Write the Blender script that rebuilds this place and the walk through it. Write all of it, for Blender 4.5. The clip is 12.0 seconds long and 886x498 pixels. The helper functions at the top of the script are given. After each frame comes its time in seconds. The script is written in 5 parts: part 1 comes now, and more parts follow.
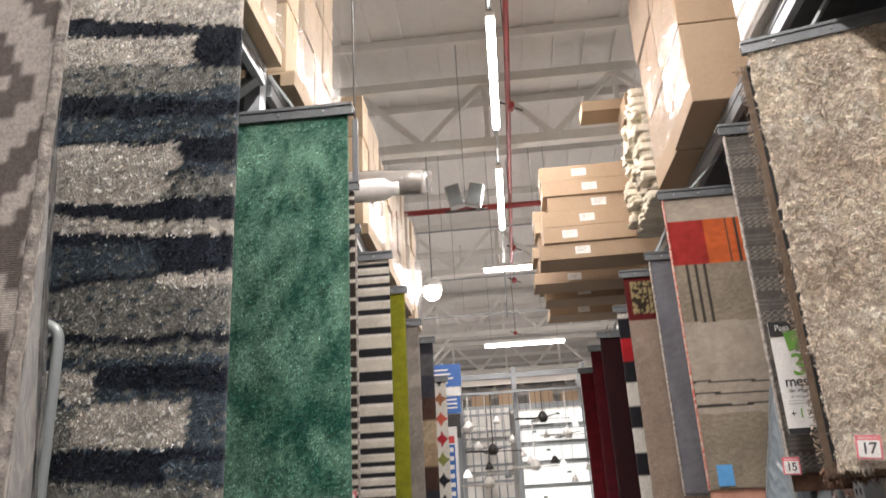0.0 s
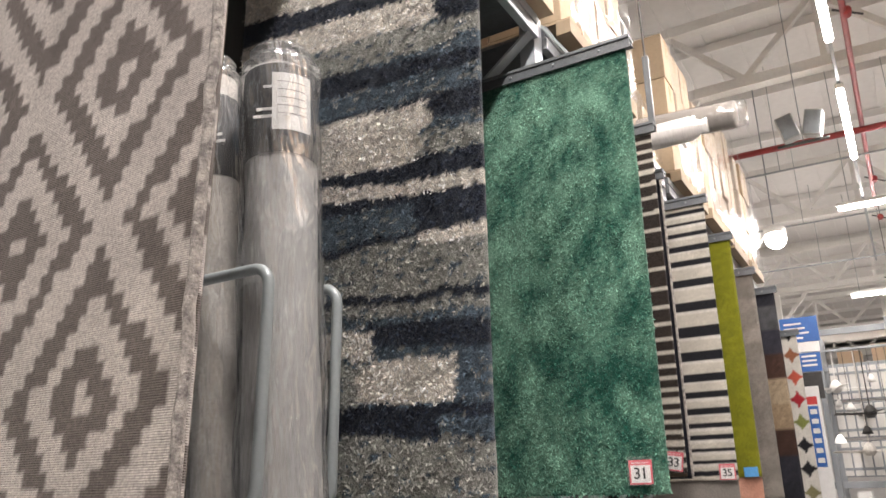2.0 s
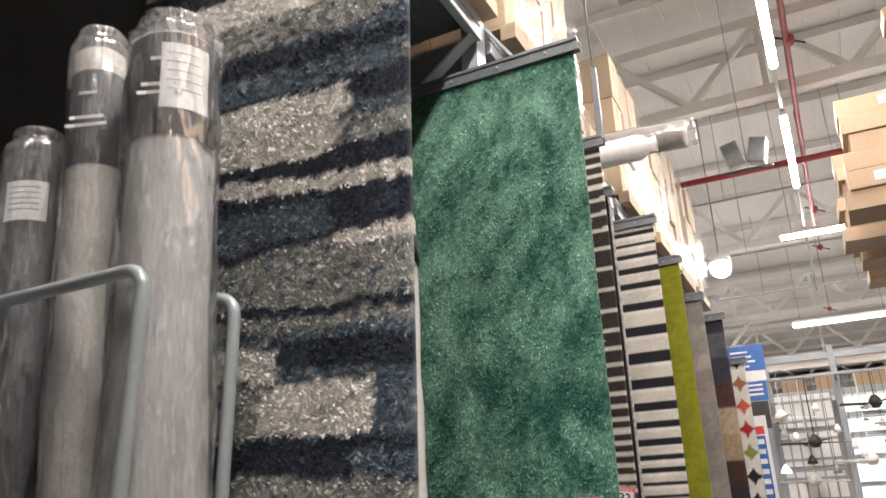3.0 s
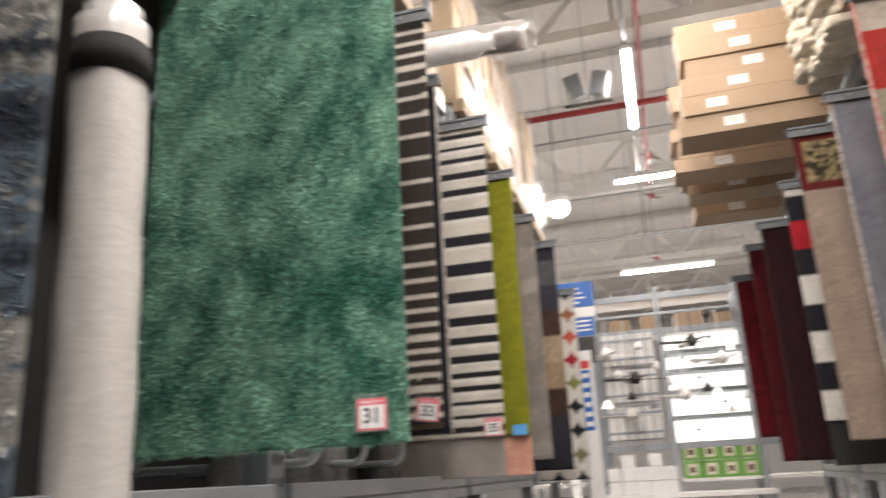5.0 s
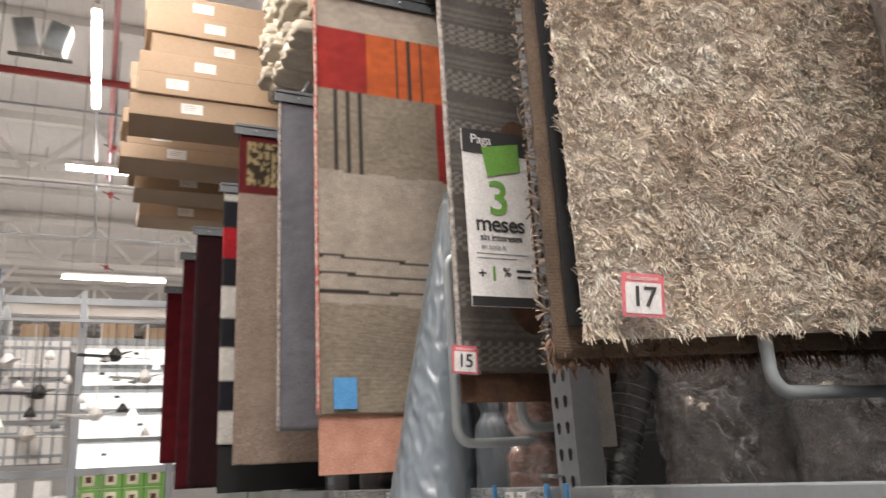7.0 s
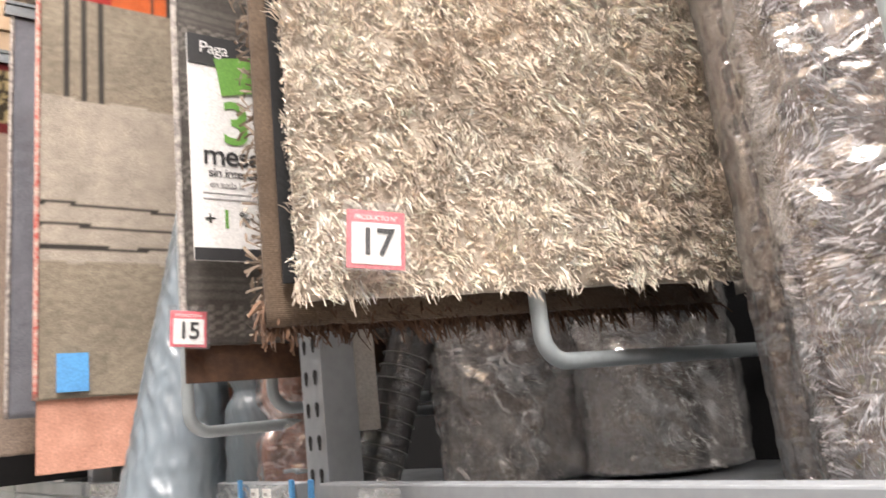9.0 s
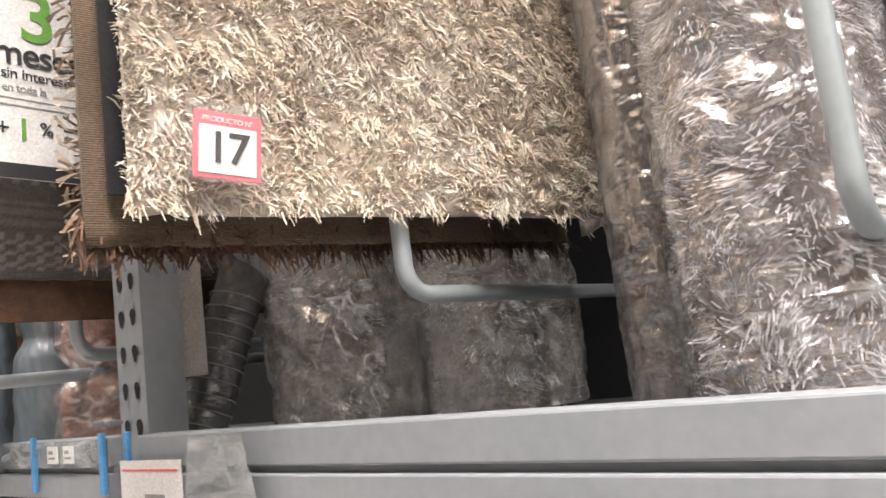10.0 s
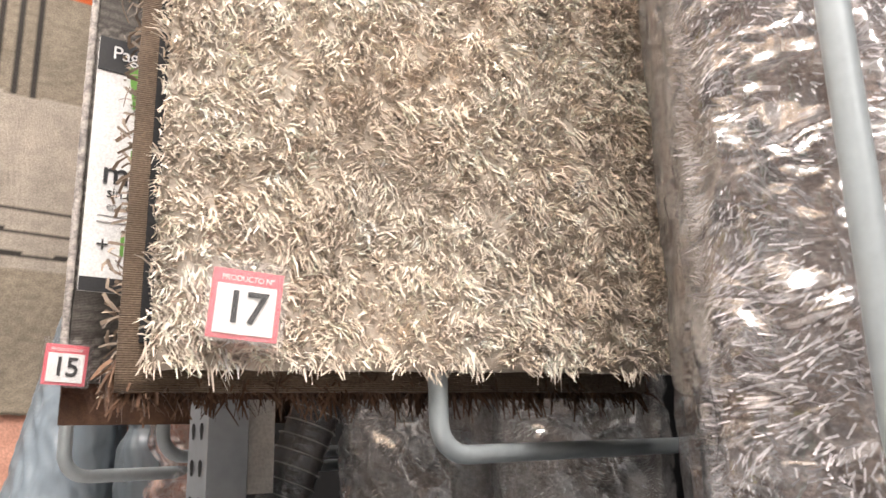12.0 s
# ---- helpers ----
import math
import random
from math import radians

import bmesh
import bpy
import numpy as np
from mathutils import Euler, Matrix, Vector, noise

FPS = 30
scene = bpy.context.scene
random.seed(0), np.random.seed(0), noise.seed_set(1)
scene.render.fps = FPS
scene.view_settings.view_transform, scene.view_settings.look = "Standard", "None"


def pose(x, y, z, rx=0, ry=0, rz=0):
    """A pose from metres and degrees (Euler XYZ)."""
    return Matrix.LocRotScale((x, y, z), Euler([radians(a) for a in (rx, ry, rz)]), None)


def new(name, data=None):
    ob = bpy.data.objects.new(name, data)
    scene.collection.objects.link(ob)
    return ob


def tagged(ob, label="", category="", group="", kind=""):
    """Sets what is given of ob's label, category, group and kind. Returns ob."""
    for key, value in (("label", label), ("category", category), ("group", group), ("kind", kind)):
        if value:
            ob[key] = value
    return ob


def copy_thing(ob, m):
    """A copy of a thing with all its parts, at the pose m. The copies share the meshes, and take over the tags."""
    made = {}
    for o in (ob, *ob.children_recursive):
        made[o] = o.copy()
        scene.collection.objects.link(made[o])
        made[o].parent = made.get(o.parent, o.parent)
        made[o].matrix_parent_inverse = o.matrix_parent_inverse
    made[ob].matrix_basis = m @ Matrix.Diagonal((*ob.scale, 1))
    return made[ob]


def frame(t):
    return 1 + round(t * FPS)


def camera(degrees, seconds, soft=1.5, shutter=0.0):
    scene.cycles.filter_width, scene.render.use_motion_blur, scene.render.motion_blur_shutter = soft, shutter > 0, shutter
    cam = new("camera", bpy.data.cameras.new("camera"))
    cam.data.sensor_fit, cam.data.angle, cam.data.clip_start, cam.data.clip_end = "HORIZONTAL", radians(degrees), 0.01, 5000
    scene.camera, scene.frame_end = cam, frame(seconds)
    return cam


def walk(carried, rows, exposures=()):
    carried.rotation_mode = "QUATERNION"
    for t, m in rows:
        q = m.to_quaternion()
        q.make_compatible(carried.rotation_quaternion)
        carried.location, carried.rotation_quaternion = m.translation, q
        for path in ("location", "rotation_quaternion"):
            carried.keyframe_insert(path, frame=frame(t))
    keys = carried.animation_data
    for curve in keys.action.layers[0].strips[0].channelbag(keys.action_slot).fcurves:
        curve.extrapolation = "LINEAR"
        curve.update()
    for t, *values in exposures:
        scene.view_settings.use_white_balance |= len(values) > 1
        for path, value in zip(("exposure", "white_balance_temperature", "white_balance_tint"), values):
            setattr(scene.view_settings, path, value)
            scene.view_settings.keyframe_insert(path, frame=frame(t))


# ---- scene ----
cam = camera(60.2, 12.0, soft=1.5, shutter=0.4)
METRES, EYE, TILT, LEAN, TURN = 3.5, 1.4, 20.0, 3.0, 5.4
ROWS = [
    (0.0, 0.0, 0.0, 0.0, -0.0, 0.0, -0.0),
    (0.5, 0.0136, 0.0188, -0.0088, 2.79, -2.49, 0.59),
    (1.0, 0.0449, 0.0384, -0.0174, 10.57, -3.56, 2.98),
    (1.5, 0.0606, 0.0481, -0.0214, 21.09, -2.73, 5.97),
    (2.0, 0.0521, 0.0677, -0.0281, 24.93, -0.95, 6.66),
    (2.5, 0.0203, 0.1205, -0.0324, 21.95, 1.75, 6.57),
    (4.5, 0.0605, 0.2836, -0.1264, 19.22, -3.9, 6.11),
    (5.0, 0.0417, 0.3383, -0.1526, 10.05, -3.65, 3.58),
    (5.5, 0.0688, 0.3842, -0.1774, -3.47, -2.48, -1.82),
    (6.0, 0.1211, 0.4236, -0.1908, -12.06, -1.13, -6.26),
    (6.5, 0.1615, 0.4695, -0.2112, -19.11, -1.05, -8.16),
    (7.0, 0.1684, 0.5376, -0.2263, -27.65, 0.25, -9.02),
    (9.0, 0.2995, 0.6081, -0.2281, -39.66, -0.7, -9.04),
    (9.5, 0.294, 0.638, -0.2457, -48.28, -1.11, -9.46),
    (10.0, 0.3068, 0.6475, -0.2522, -54.32, -0.85, -11.1),
    (10.5, 0.3314, 0.6358, -0.2254, -49.45, 1.7, -12.13),
    (11.0, 0.3532, 0.6263, -0.2011, -44.85, 2.71, -13.25),
    (11.5, 0.357, 0.6217, -0.1936, -42.92, 1.86, -14.36),
    (12.0, 0.3555, 0.6245, -0.1959, -41.18, 0.76, -14.38),
]
walk(cam, [(t, pose(0, 0, EYE, TILT, LEAN, TURN) @ pose(METRES * x, METRES * y, METRES * z, 90 + pitch, roll, yaw)) for t, x, y, z, yaw, pitch, roll in ROWS],
     [(0.0, -0.57), (0.5, -0.65), (1.0, -0.47), (2.0, -0.29), (2.5, -0.28), (4.5, -0.28), (5.5, -0.38), (6.5, -0.42), (7.0, -0.42), (9.0, 0.42), (10.0, 0.42), (12.0, 0.3)])

# ---- light ----
world = bpy.data.worlds.new("hall")
world.use_nodes = True
world.node_tree.nodes["Background"].inputs[0].default_value = (1.0, 0.95, 0.88, 1)
world.node_tree.nodes["Background"].inputs[1].default_value = 0.02
scene.world = world
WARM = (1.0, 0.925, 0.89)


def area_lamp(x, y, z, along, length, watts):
    data = bpy.data.lights.new("strip_and_fill_glow", "AREA")
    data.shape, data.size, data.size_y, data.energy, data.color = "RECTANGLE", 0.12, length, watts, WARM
    ob = new("strip_and_fill_glow", data)
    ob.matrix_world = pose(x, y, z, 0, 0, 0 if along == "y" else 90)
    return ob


# strips before y 6 are unseen, added to carry the row on
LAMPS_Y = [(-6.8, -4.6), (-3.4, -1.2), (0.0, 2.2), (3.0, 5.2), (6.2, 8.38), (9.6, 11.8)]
# watts are raised over and behind the camera to brighten the rug faces
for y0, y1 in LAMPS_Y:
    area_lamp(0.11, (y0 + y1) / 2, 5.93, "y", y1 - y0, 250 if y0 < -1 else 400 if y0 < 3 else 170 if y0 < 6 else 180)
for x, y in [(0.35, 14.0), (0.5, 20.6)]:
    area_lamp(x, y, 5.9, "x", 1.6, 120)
# added fill lamps without fixtures, to brighten the hall's sides and far end
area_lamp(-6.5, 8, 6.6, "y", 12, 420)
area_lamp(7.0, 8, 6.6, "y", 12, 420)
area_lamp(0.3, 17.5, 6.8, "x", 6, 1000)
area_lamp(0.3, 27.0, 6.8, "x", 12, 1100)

# ---- materials ----


def nodes_of(name):
    m = bpy.data.materials.new(name)
    m.use_nodes = True
    t = m.node_tree
    return m, t.nodes, t.links, t.nodes["Principled BSDF"]


def add(nodes, kind, **values):
    n = nodes.new(kind)
    for k, v in values.items():
        n.inputs[k].default_value = v
    return n


def mixed(nodes, links, fac, a, b, how="MIX"):
    n = nodes.new("ShaderNodeMix")
    n.data_type, n.blend_type = "RGBA", how
    for socket, v in ((n.inputs[0], fac), (n.inputs[6], a), (n.inputs[7], b)):
        if isinstance(v, bpy.types.NodeSocket):
            links.new(v, socket)
        elif isinstance(v, (int, float)):
            socket.default_value = v
        else:
            socket.default_value = (*v, 1)
    return n.outputs[2]


def surface(name, c1, c2=None, scale=6, rough=0.6, metal=0.0, bump=0.15, fine=None, island=0.0, stretch=(1, 1, 1), sheen=0.0, speck=1.0):
    """Two colours mixed by a coarse and a fine noise, with fine relief."""
    c2 = c2 or tuple(v * 0.8 for v in c1)
    m, nodes, links, bsdf = nodes_of(name)
    co = nodes.new("ShaderNodeTexCoord")
    mp = nodes.new("ShaderNodeMapping")
    mp.inputs["Scale"].default_value = stretch
    links.new(co.outputs["Object"], mp.inputs[0])
    n1 = add(nodes, "ShaderNodeTexNoise", Scale=scale, Detail=4, Roughness=0.6)
    n2 = add(nodes, "ShaderNodeTexNoise", Scale=fine or scale * 14, Detail=3)
    for n in (n1, n2):
        links.new(mp.outputs[0], n.inputs["Vector"])
    ramp = add(nodes, "ShaderNodeMapRange", **{"From Min": 0.35, "From Max": 0.65})
    links.new(n1.outputs[0], ramp.inputs[0])
    col = mixed(nodes, links, ramp.outputs[0], c1, c2)
    r2 = add(nodes, "ShaderNodeMapRange", **{"From Min": 0.3, "From Max": 0.7, "To Min": 1 - 0.18 * speck, "To Max": 1 + 0.12 * speck})
    links.new(n2.outputs[0], r2.inputs[0])
    col = mixed(nodes, links, 1.0, col, r2.outputs[0], "MULTIPLY")
    if island:
        info = nodes.new("ShaderNodeObjectInfo")
        r3 = add(nodes, "ShaderNodeMapRange", **{"To Min": 1 - island, "To Max": 1 + island})
        links.new(info.outputs["Random"], r3.inputs[0])
        col = mixed(nodes, links, 1.0, col, r3.outputs[0], "MULTIPLY")
    links.new(col, bsdf.inputs["Base Color"])
    rr = add(nodes, "ShaderNodeMapRange", **{"To Min": max(0.02, rough - 0.12), "To Max": min(1, rough + 0.12)})
    links.new(n1.outputs[0], rr.inputs[0])
    links.new(rr.outputs[0], bsdf.inputs["Roughness"])
    bsdf.inputs["Metallic"].default_value = metal
    bsdf.inputs["Sheen Weight"].default_value = sheen
    bp = add(nodes, "ShaderNodeBump", Strength=bump, Distance=0.01)
    links.new(n2.outputs[0], bp.inputs["Height"])
    links.new(bp.outputs[0], bsdf.inputs["Normal"])
    return m


def dyed(name, grain=220, depth=0.5, vary=0.35, weave=0, blotch=7):
    """Pile or weave whose dye is stored on the mesh; yarn-scale noise varies it."""
    m, nodes, links, bsdf = nodes_of(name)
    dye = nodes.new("ShaderNodeAttribute")
    dye.attribute_name = "dye"
    co = nodes.new("ShaderNodeTexCoord")
    fine = add(nodes, "ShaderNodeTexNoise", Scale=grain, Detail=3, Roughness=0.7)
    mid = add(nodes, "ShaderNodeTexNoise", Scale=blotch, Detail=3)
    for n in (fine, mid):
        links.new(co.outputs["Object"], n.inputs["Vector"])
    r1 = add(nodes, "ShaderNodeMapRange", **{"From Min": 0.25, "From Max": 0.75, "To Min": 1 - vary * 1.4, "To Max": 1 + vary})
    r2 = add(nodes, "ShaderNodeMapRange", **{"From Min": 0.3, "From Max": 0.7, "To Min": 0.84, "To Max": 1.14})
    links.new(fine.outputs[0], r1.inputs[0])
    links.new(mid.outputs[0], r2.inputs[0])
    col = mixed(nodes, links, 1.0, dye.outputs["Color"], r1.outputs[0], "MULTIPLY")
    col = mixed(nodes, links, 1.0, col, r2.outputs[0], "MULTIPLY")
    links.new(col, bsdf.inputs["Base Color"])
    bsdf.inputs["Roughness"].default_value = 0.95
    bsdf.inputs["Specular IOR Level"].default_value = 0.15
    bsdf.inputs["Sheen Weight"].default_value = 0.15
    bp = add(nodes, "ShaderNodeBump", Strength=depth, Distance=0.012)
    height = fine.outputs[0]
    if weave:
        wv = add(nodes, "ShaderNodeTexWave", Scale=weave, Distortion=1.2)
        wv.bands_direction = "Z"
        links.new(co.outputs["Object"], wv.inputs["Vector"])
        height = mixed(nodes, links, 0.5, fine.outputs[0], wv.outputs[0])
    links.new(height, bp.inputs["Height"])
    links.new(bp.outputs[0], bsdf.inputs["Normal"])
    return m


def clear_film(name, haze=(0.75, 0.77, 0.78), cover=0.12, wrinkle=14, strength=0.9, shine=0.2, least=0.16, fold=(1, 1, 2.2)):
    """Thin clear plastic: mostly lets light through, with wrinkled gloss and a little haze."""
    m, nodes, links, bsdf = nodes_of(name)
    nodes.remove(bsdf)
    out = nodes["Material Output"]
    co = nodes.new("ShaderNodeTexCoord")
    mp = nodes.new("ShaderNodeMapping")
    mp.inputs["Scale"].default_value = fold
    n = add(nodes, "ShaderNodeTexNoise", Scale=wrinkle, Detail=5, Roughness=0.6, Distortion=1.5)
    crease = add(nodes, "ShaderNodeTexNoise", Scale=wrinkle * 0.6, Detail=2, Roughness=0.4, Distortion=0.7)
    soft_fold = add(nodes, "ShaderNodeTexNoise", Scale=wrinkle, Detail=1.5, Roughness=0.4, Distortion=0.8)
    crease.noise_type = "RIDGED_MULTIFRACTAL"
    links.new(co.outputs["Object"], mp.inputs[0])
    links.new(mp.outputs[0], n.inputs["Vector"])
    links.new(mp.outputs[0], crease.inputs["Vector"])
    links.new(mp.outputs[0], soft_fold.inputs["Vector"])
    bp = add(nodes, "ShaderNodeBump", Strength=strength, Distance=0.03)
    links.new(mixed(nodes, links, 0.4, soft_fold.outputs[0], crease.outputs[0]), bp.inputs["Height"])
    clear = nodes.new("ShaderNodeBsdfTransparent")
    gloss = add(nodes, "ShaderNodeBsdfGlossy", Roughness=shine)
    veil = add(nodes, "ShaderNodeBsdfDiffuse", Color=(*haze, 1))
    lw = add(nodes, "ShaderNodeLayerWeight", Blend=0.35)
    links.new(bp.outputs[0], gloss.inputs["Normal"])
    links.new(bp.outputs[0], lw.inputs["Normal"])
    r = add(nodes, "ShaderNodeMapRange", **{"To Min": least, "To Max": 0.75})
    links.new(lw.outputs["Fresnel"], r.inputs[0])
    r2 = add(nodes, "ShaderNodeMapRange", **{"From Min": 0.35, "From Max": 0.75, "To Min": cover * (0.4 if cover < 0.5 else 0.9), "To Max": cover * (2 if cover < 0.5 else 1.1)})
    links.new(n.outputs[0], r2.inputs[0])
    a, b = nodes.new("ShaderNodeMixShader"), nodes.new("ShaderNodeMixShader")
    links.new(r2.outputs[0], a.inputs[0])
    links.new(clear.outputs[0], a.inputs[1])
    links.new(veil.outputs[0], a.inputs[2])
    links.new(r.outputs[0], b.inputs[0])
    links.new(a.outputs[0], b.inputs[1])
    links.new(gloss.outputs[0], b.inputs[2])
    links.new(b.outputs[0], out.inputs[0])
    return m


def glow(name, colour, strength):
    m, nodes, links, bsdf = nodes_of(name)
    bsdf.inputs["Base Color"].default_value = (0.9, 0.9, 0.9, 1)
    bsdf.inputs["Emission Color"].default_value = (*colour, 1)
    bsdf.inputs["Emission Strength"].default_value = strength
    return m


M = dict(
    shag=dyed("shag_yarn", 60, 0.3, 0.22, 0, 5),
    pile=dyed("cut_pile", 260, 0.9, 0.55, 0, 9),
    velvet=dyed("short_pile", 160, 0.7, 0.4, 0, 6),
    weave=dyed("flat_weave", 190, 0.5, 0.28, 90, 6),
    backing=surface("jute_backing", (0.16, 0.12, 0.085), (0.11, 0.085, 0.06), 20, 0.95, 0, 0.4),
    brown=surface("brown_fringe", (0.11, 0.055, 0.03), (0.06, 0.03, 0.018), 25, 0.95, 0, 0.4),
    # also stands in for shade: the racks' depth and the gap between two rugs
    black=surface("matte_black", (0.010, 0.010, 0.011), (0.016, 0.016, 0.017), 10, 0.9),
    steel=surface("galvanised_steel", (0.34, 0.36, 0.37), (0.27, 0.29, 0.30), 9, 0.42, 0.55, 0.05),
    rack=surface("grey_rack_paint", (0.33, 0.35, 0.37), (0.285, 0.305, 0.325), 3, 0.38, 0.1, 0.02, speck=0.35),
    hanger=surface("dark_grey_hanger_paint", (0.13, 0.14, 0.15), (0.10, 0.11, 0.115), 9, 0.45, 0.2, 0.05),
    tube=surface("grey_tube_paint", (0.37, 0.41, 0.42), (0.33, 0.365, 0.375), 5, 0.38, 0.1, 0.02, speck=0.3),
    hole=surface("dark_slot", (0.01, 0.01, 0.01), (0.015, 0.015, 0.015), 9, 0.9),
    carton=surface("brown_cardboard", (0.38, 0.275, 0.185), (0.34, 0.24, 0.155), 1.3, 0.75, 0, 0.08, 40, 0.13, speck=0.3),
    pale=surface("pale_cardboard", (0.37, 0.285, 0.19), (0.31, 0.235, 0.155), 1.3, 0.7, 0, 0.08, 40, 0.16, speck=0.3),
    cream=surface("cream_sacking", (0.68, 0.62, 0.50), (0.52, 0.46, 0.36), 9, 0.8, 0, 0.3, None, 0.15),
    tape=surface("clear_brown_tape", (0.52, 0.40, 0.27), (0.47, 0.35, 0.22), 8, 0.25),
    paper=surface("white_paper", (0.78, 0.77, 0.75), (0.72, 0.71, 0.69), 15, 0.6, 0, 0.03),
    print=surface("black_print", (0.02, 0.02, 0.022), (0.03, 0.03, 0.03), 15, 0.6, 0, 0.02),
    pink=surface("red_tag_border", (0.72, 0.14, 0.17), (0.66, 0.11, 0.14), 15, 0.5, 0, 0.02),
    green=surface("green_print", (0.16, 0.36, 0.07), (0.14, 0.32, 0.06), 15, 0.5, 0, 0.02),
    blue=surface("blue_sign_plastic", (0.03, 0.13, 0.42), (0.025, 0.11, 0.37), 10, 0.4, 0, 0.02),
    sky=surface("light_blue_tag", (0.10, 0.34, 0.66), (0.09, 0.30, 0.6), 10, 0.45, 0, 0.02),
    red=surface("red_sign_plastic", (0.6, 0.05, 0.05), (0.55, 0.04, 0.04), 10, 0.4, 0, 0.02),
    white=surface("white_paint", (0.78, 0.76, 0.73), (0.72, 0.70, 0.67), 2, 0.55, 0, 0.03, speck=0.25),
    ceiling=surface("ceiling_sheet", (0.76, 0.74, 0.72), (0.70, 0.68, 0.66), 0.6, 0.6, 0, 0.02, speck=0.2),
    wall=surface("hall_wall", (0.76, 0.74, 0.72), (0.70, 0.69, 0.67), 0.7, 0.7, 0, 0.03, speck=0.25),
    floor=surface("polished_concrete", (0.40, 0.38, 0.36), (0.33, 0.31, 0.30), 1.2, 0.25, 0, 0.04),
    pipe=surface("red_pipe_paint", (0.34, 0.035, 0.035), (0.28, 0.03, 0.03), 5, 0.4, 0, 0.04),
    dark=surface("dark_metal", (0.05, 0.047, 0.045), (0.035, 0.033, 0.032), 9, 0.45, 0.4, 0.05),
    speaker=surface("grey_speaker_plastic", (0.33, 0.33, 0.32), (0.28, 0.28, 0.27), 9, 0.5, 0, 0.05),
    film=clear_film("clear_wrap"),
    crinkle=clear_film("crinkled_wrap", (0.80, 0.79, 0.80), 0.16, 11, 1.0, 0.15, 0.34, (1, 1, 2.2)),
    boxfilm=clear_film("stretch_film", (0.8, 0.8, 0.8), 0.04, 7, 0.6, 0.12, 0.07),
    pocket=clear_film("tag_pocket", (0.8, 0.8, 0.8), 0.03, 3, 0.02, 0.1, 0.03),
    foggy=clear_film("foggy_wrap", (0.62, 0.65, 0.66), 0.40, 11, 0.8),
    silver=clear_film("white_wrap", (0.84, 0.82, 0.79), 0.72, 26, 0.22, 0.25, 0.10, (0.4, 0.4, 1.6)),
    greyfilm=clear_film("grey_bag", (0.24, 0.28, 0.31), 0.62, 5, 0.2, 0.34, 0.05, (1.5, 1.5, 0.8)),
    bagfilm=clear_film("milky_bag", (0.80, 0.80, 0.80), 0.26, 5, 0.9, 0.13, 0.36, (1, 1, 1.2)),
    sleeve=clear_film("clear_sleeve", (0.74, 0.75, 0.76), 0.16, 9, 1.0, 0.12, 0.30, (1.6, 1.6, 0.45)),
    fluff=surface("grey_brown_shag_roll", (0.60, 0.53, 0.48), (0.20, 0.15, 0.13), 16, 0.95, 0, 0.9, 120),
    fluffdark=surface("brown_shag_roll", (0.26, 0.18, 0.14), (0.09, 0.06, 0.05), 22, 0.95, 0, 0.9, 110),
    rollgrey=surface("grey_rolled_rug", (0.34, 0.33, 0.32), (0.26, 0.25, 0.245), 14, 0.95, 0, 0.5, 120),
    rollsilver=surface("silver_grey_rolled_rug", (0.60, 0.59, 0.57), (0.46, 0.45, 0.44), 9, 0.9, 0, 0.5, 90, stretch=(2, 2, 0.5)),
    rollwhite=surface("white_rolled_rug", (0.66, 0.63, 0.58), (0.55, 0.52, 0.48), 14, 0.95, 0, 0.5, 120),
    rolldark=surface("charcoal_rolled_rug", (0.06, 0.065, 0.07), (0.035, 0.035, 0.04), 18, 0.9, 0, 0.6, 120),
    rollblue=surface("grey_blue_rolled_rug", (0.23, 0.28, 0.32), (0.16, 0.20, 0.24), 10, 0.85, 0, 0.4, 120),
    salmon=surface("salmon_rolled_rug", (0.62, 0.33, 0.24), (0.48, 0.24, 0.17), 10, 0.9, 0, 0.4, 120),
    taupe=surface("taupe_rolled_rug", (0.26, 0.235, 0.21), (0.21, 0.19, 0.17), 7, 0.9, 0, 0.4, 120),
    lit=glow("lit_tube", (1.0, 0.94, 0.88), 46),
    bulb=glow("lit_bulb", (1.0, 0.93, 0.8), 30),
    shelfglow=glow("soft_white_glow", (1.0, 0.97, 0.92), 1.5),
    pinkcord=surface("pink_cord", (0.50, 0.10, 0.08), (0.62, 0.50, 0.42), 55, 0.95, 0, 0.6, 200),
    graycord=surface("grey_cord", (0.20, 0.18, 0.17), (0.55, 0.50, 0.45), 60, 0.95, 0, 0.6, 200),
)

# ---- building blocks ----


def thing(name, x, y, z, label, category, group="", kind="", yaw=0.0, rx=0.0, ry=0.0):
    ob = new(name)
    ob.empty_display_size = 0.1
    ob.matrix_world = pose(x, y, z, rx, ry, yaw)
    return tagged(ob, label, category, group, kind)


def part(name, bm, material, parent=None, label="", smooth=False):
    """Links a bmesh (or mesh) as one mesh object under a thing or a part."""
    if isinstance(bm, bmesh.types.BMesh):
        mesh = bpy.data.meshes.new(name)
        bm.to_mesh(mesh)
        bm.free()
    else:
        mesh = bm
    if not mesh.materials:
        mesh.materials.append(material)
    if smooth:
        mesh.shade_smooth()
    ob = new(name, mesh)
    ob.parent = parent
    return tagged(ob, label)


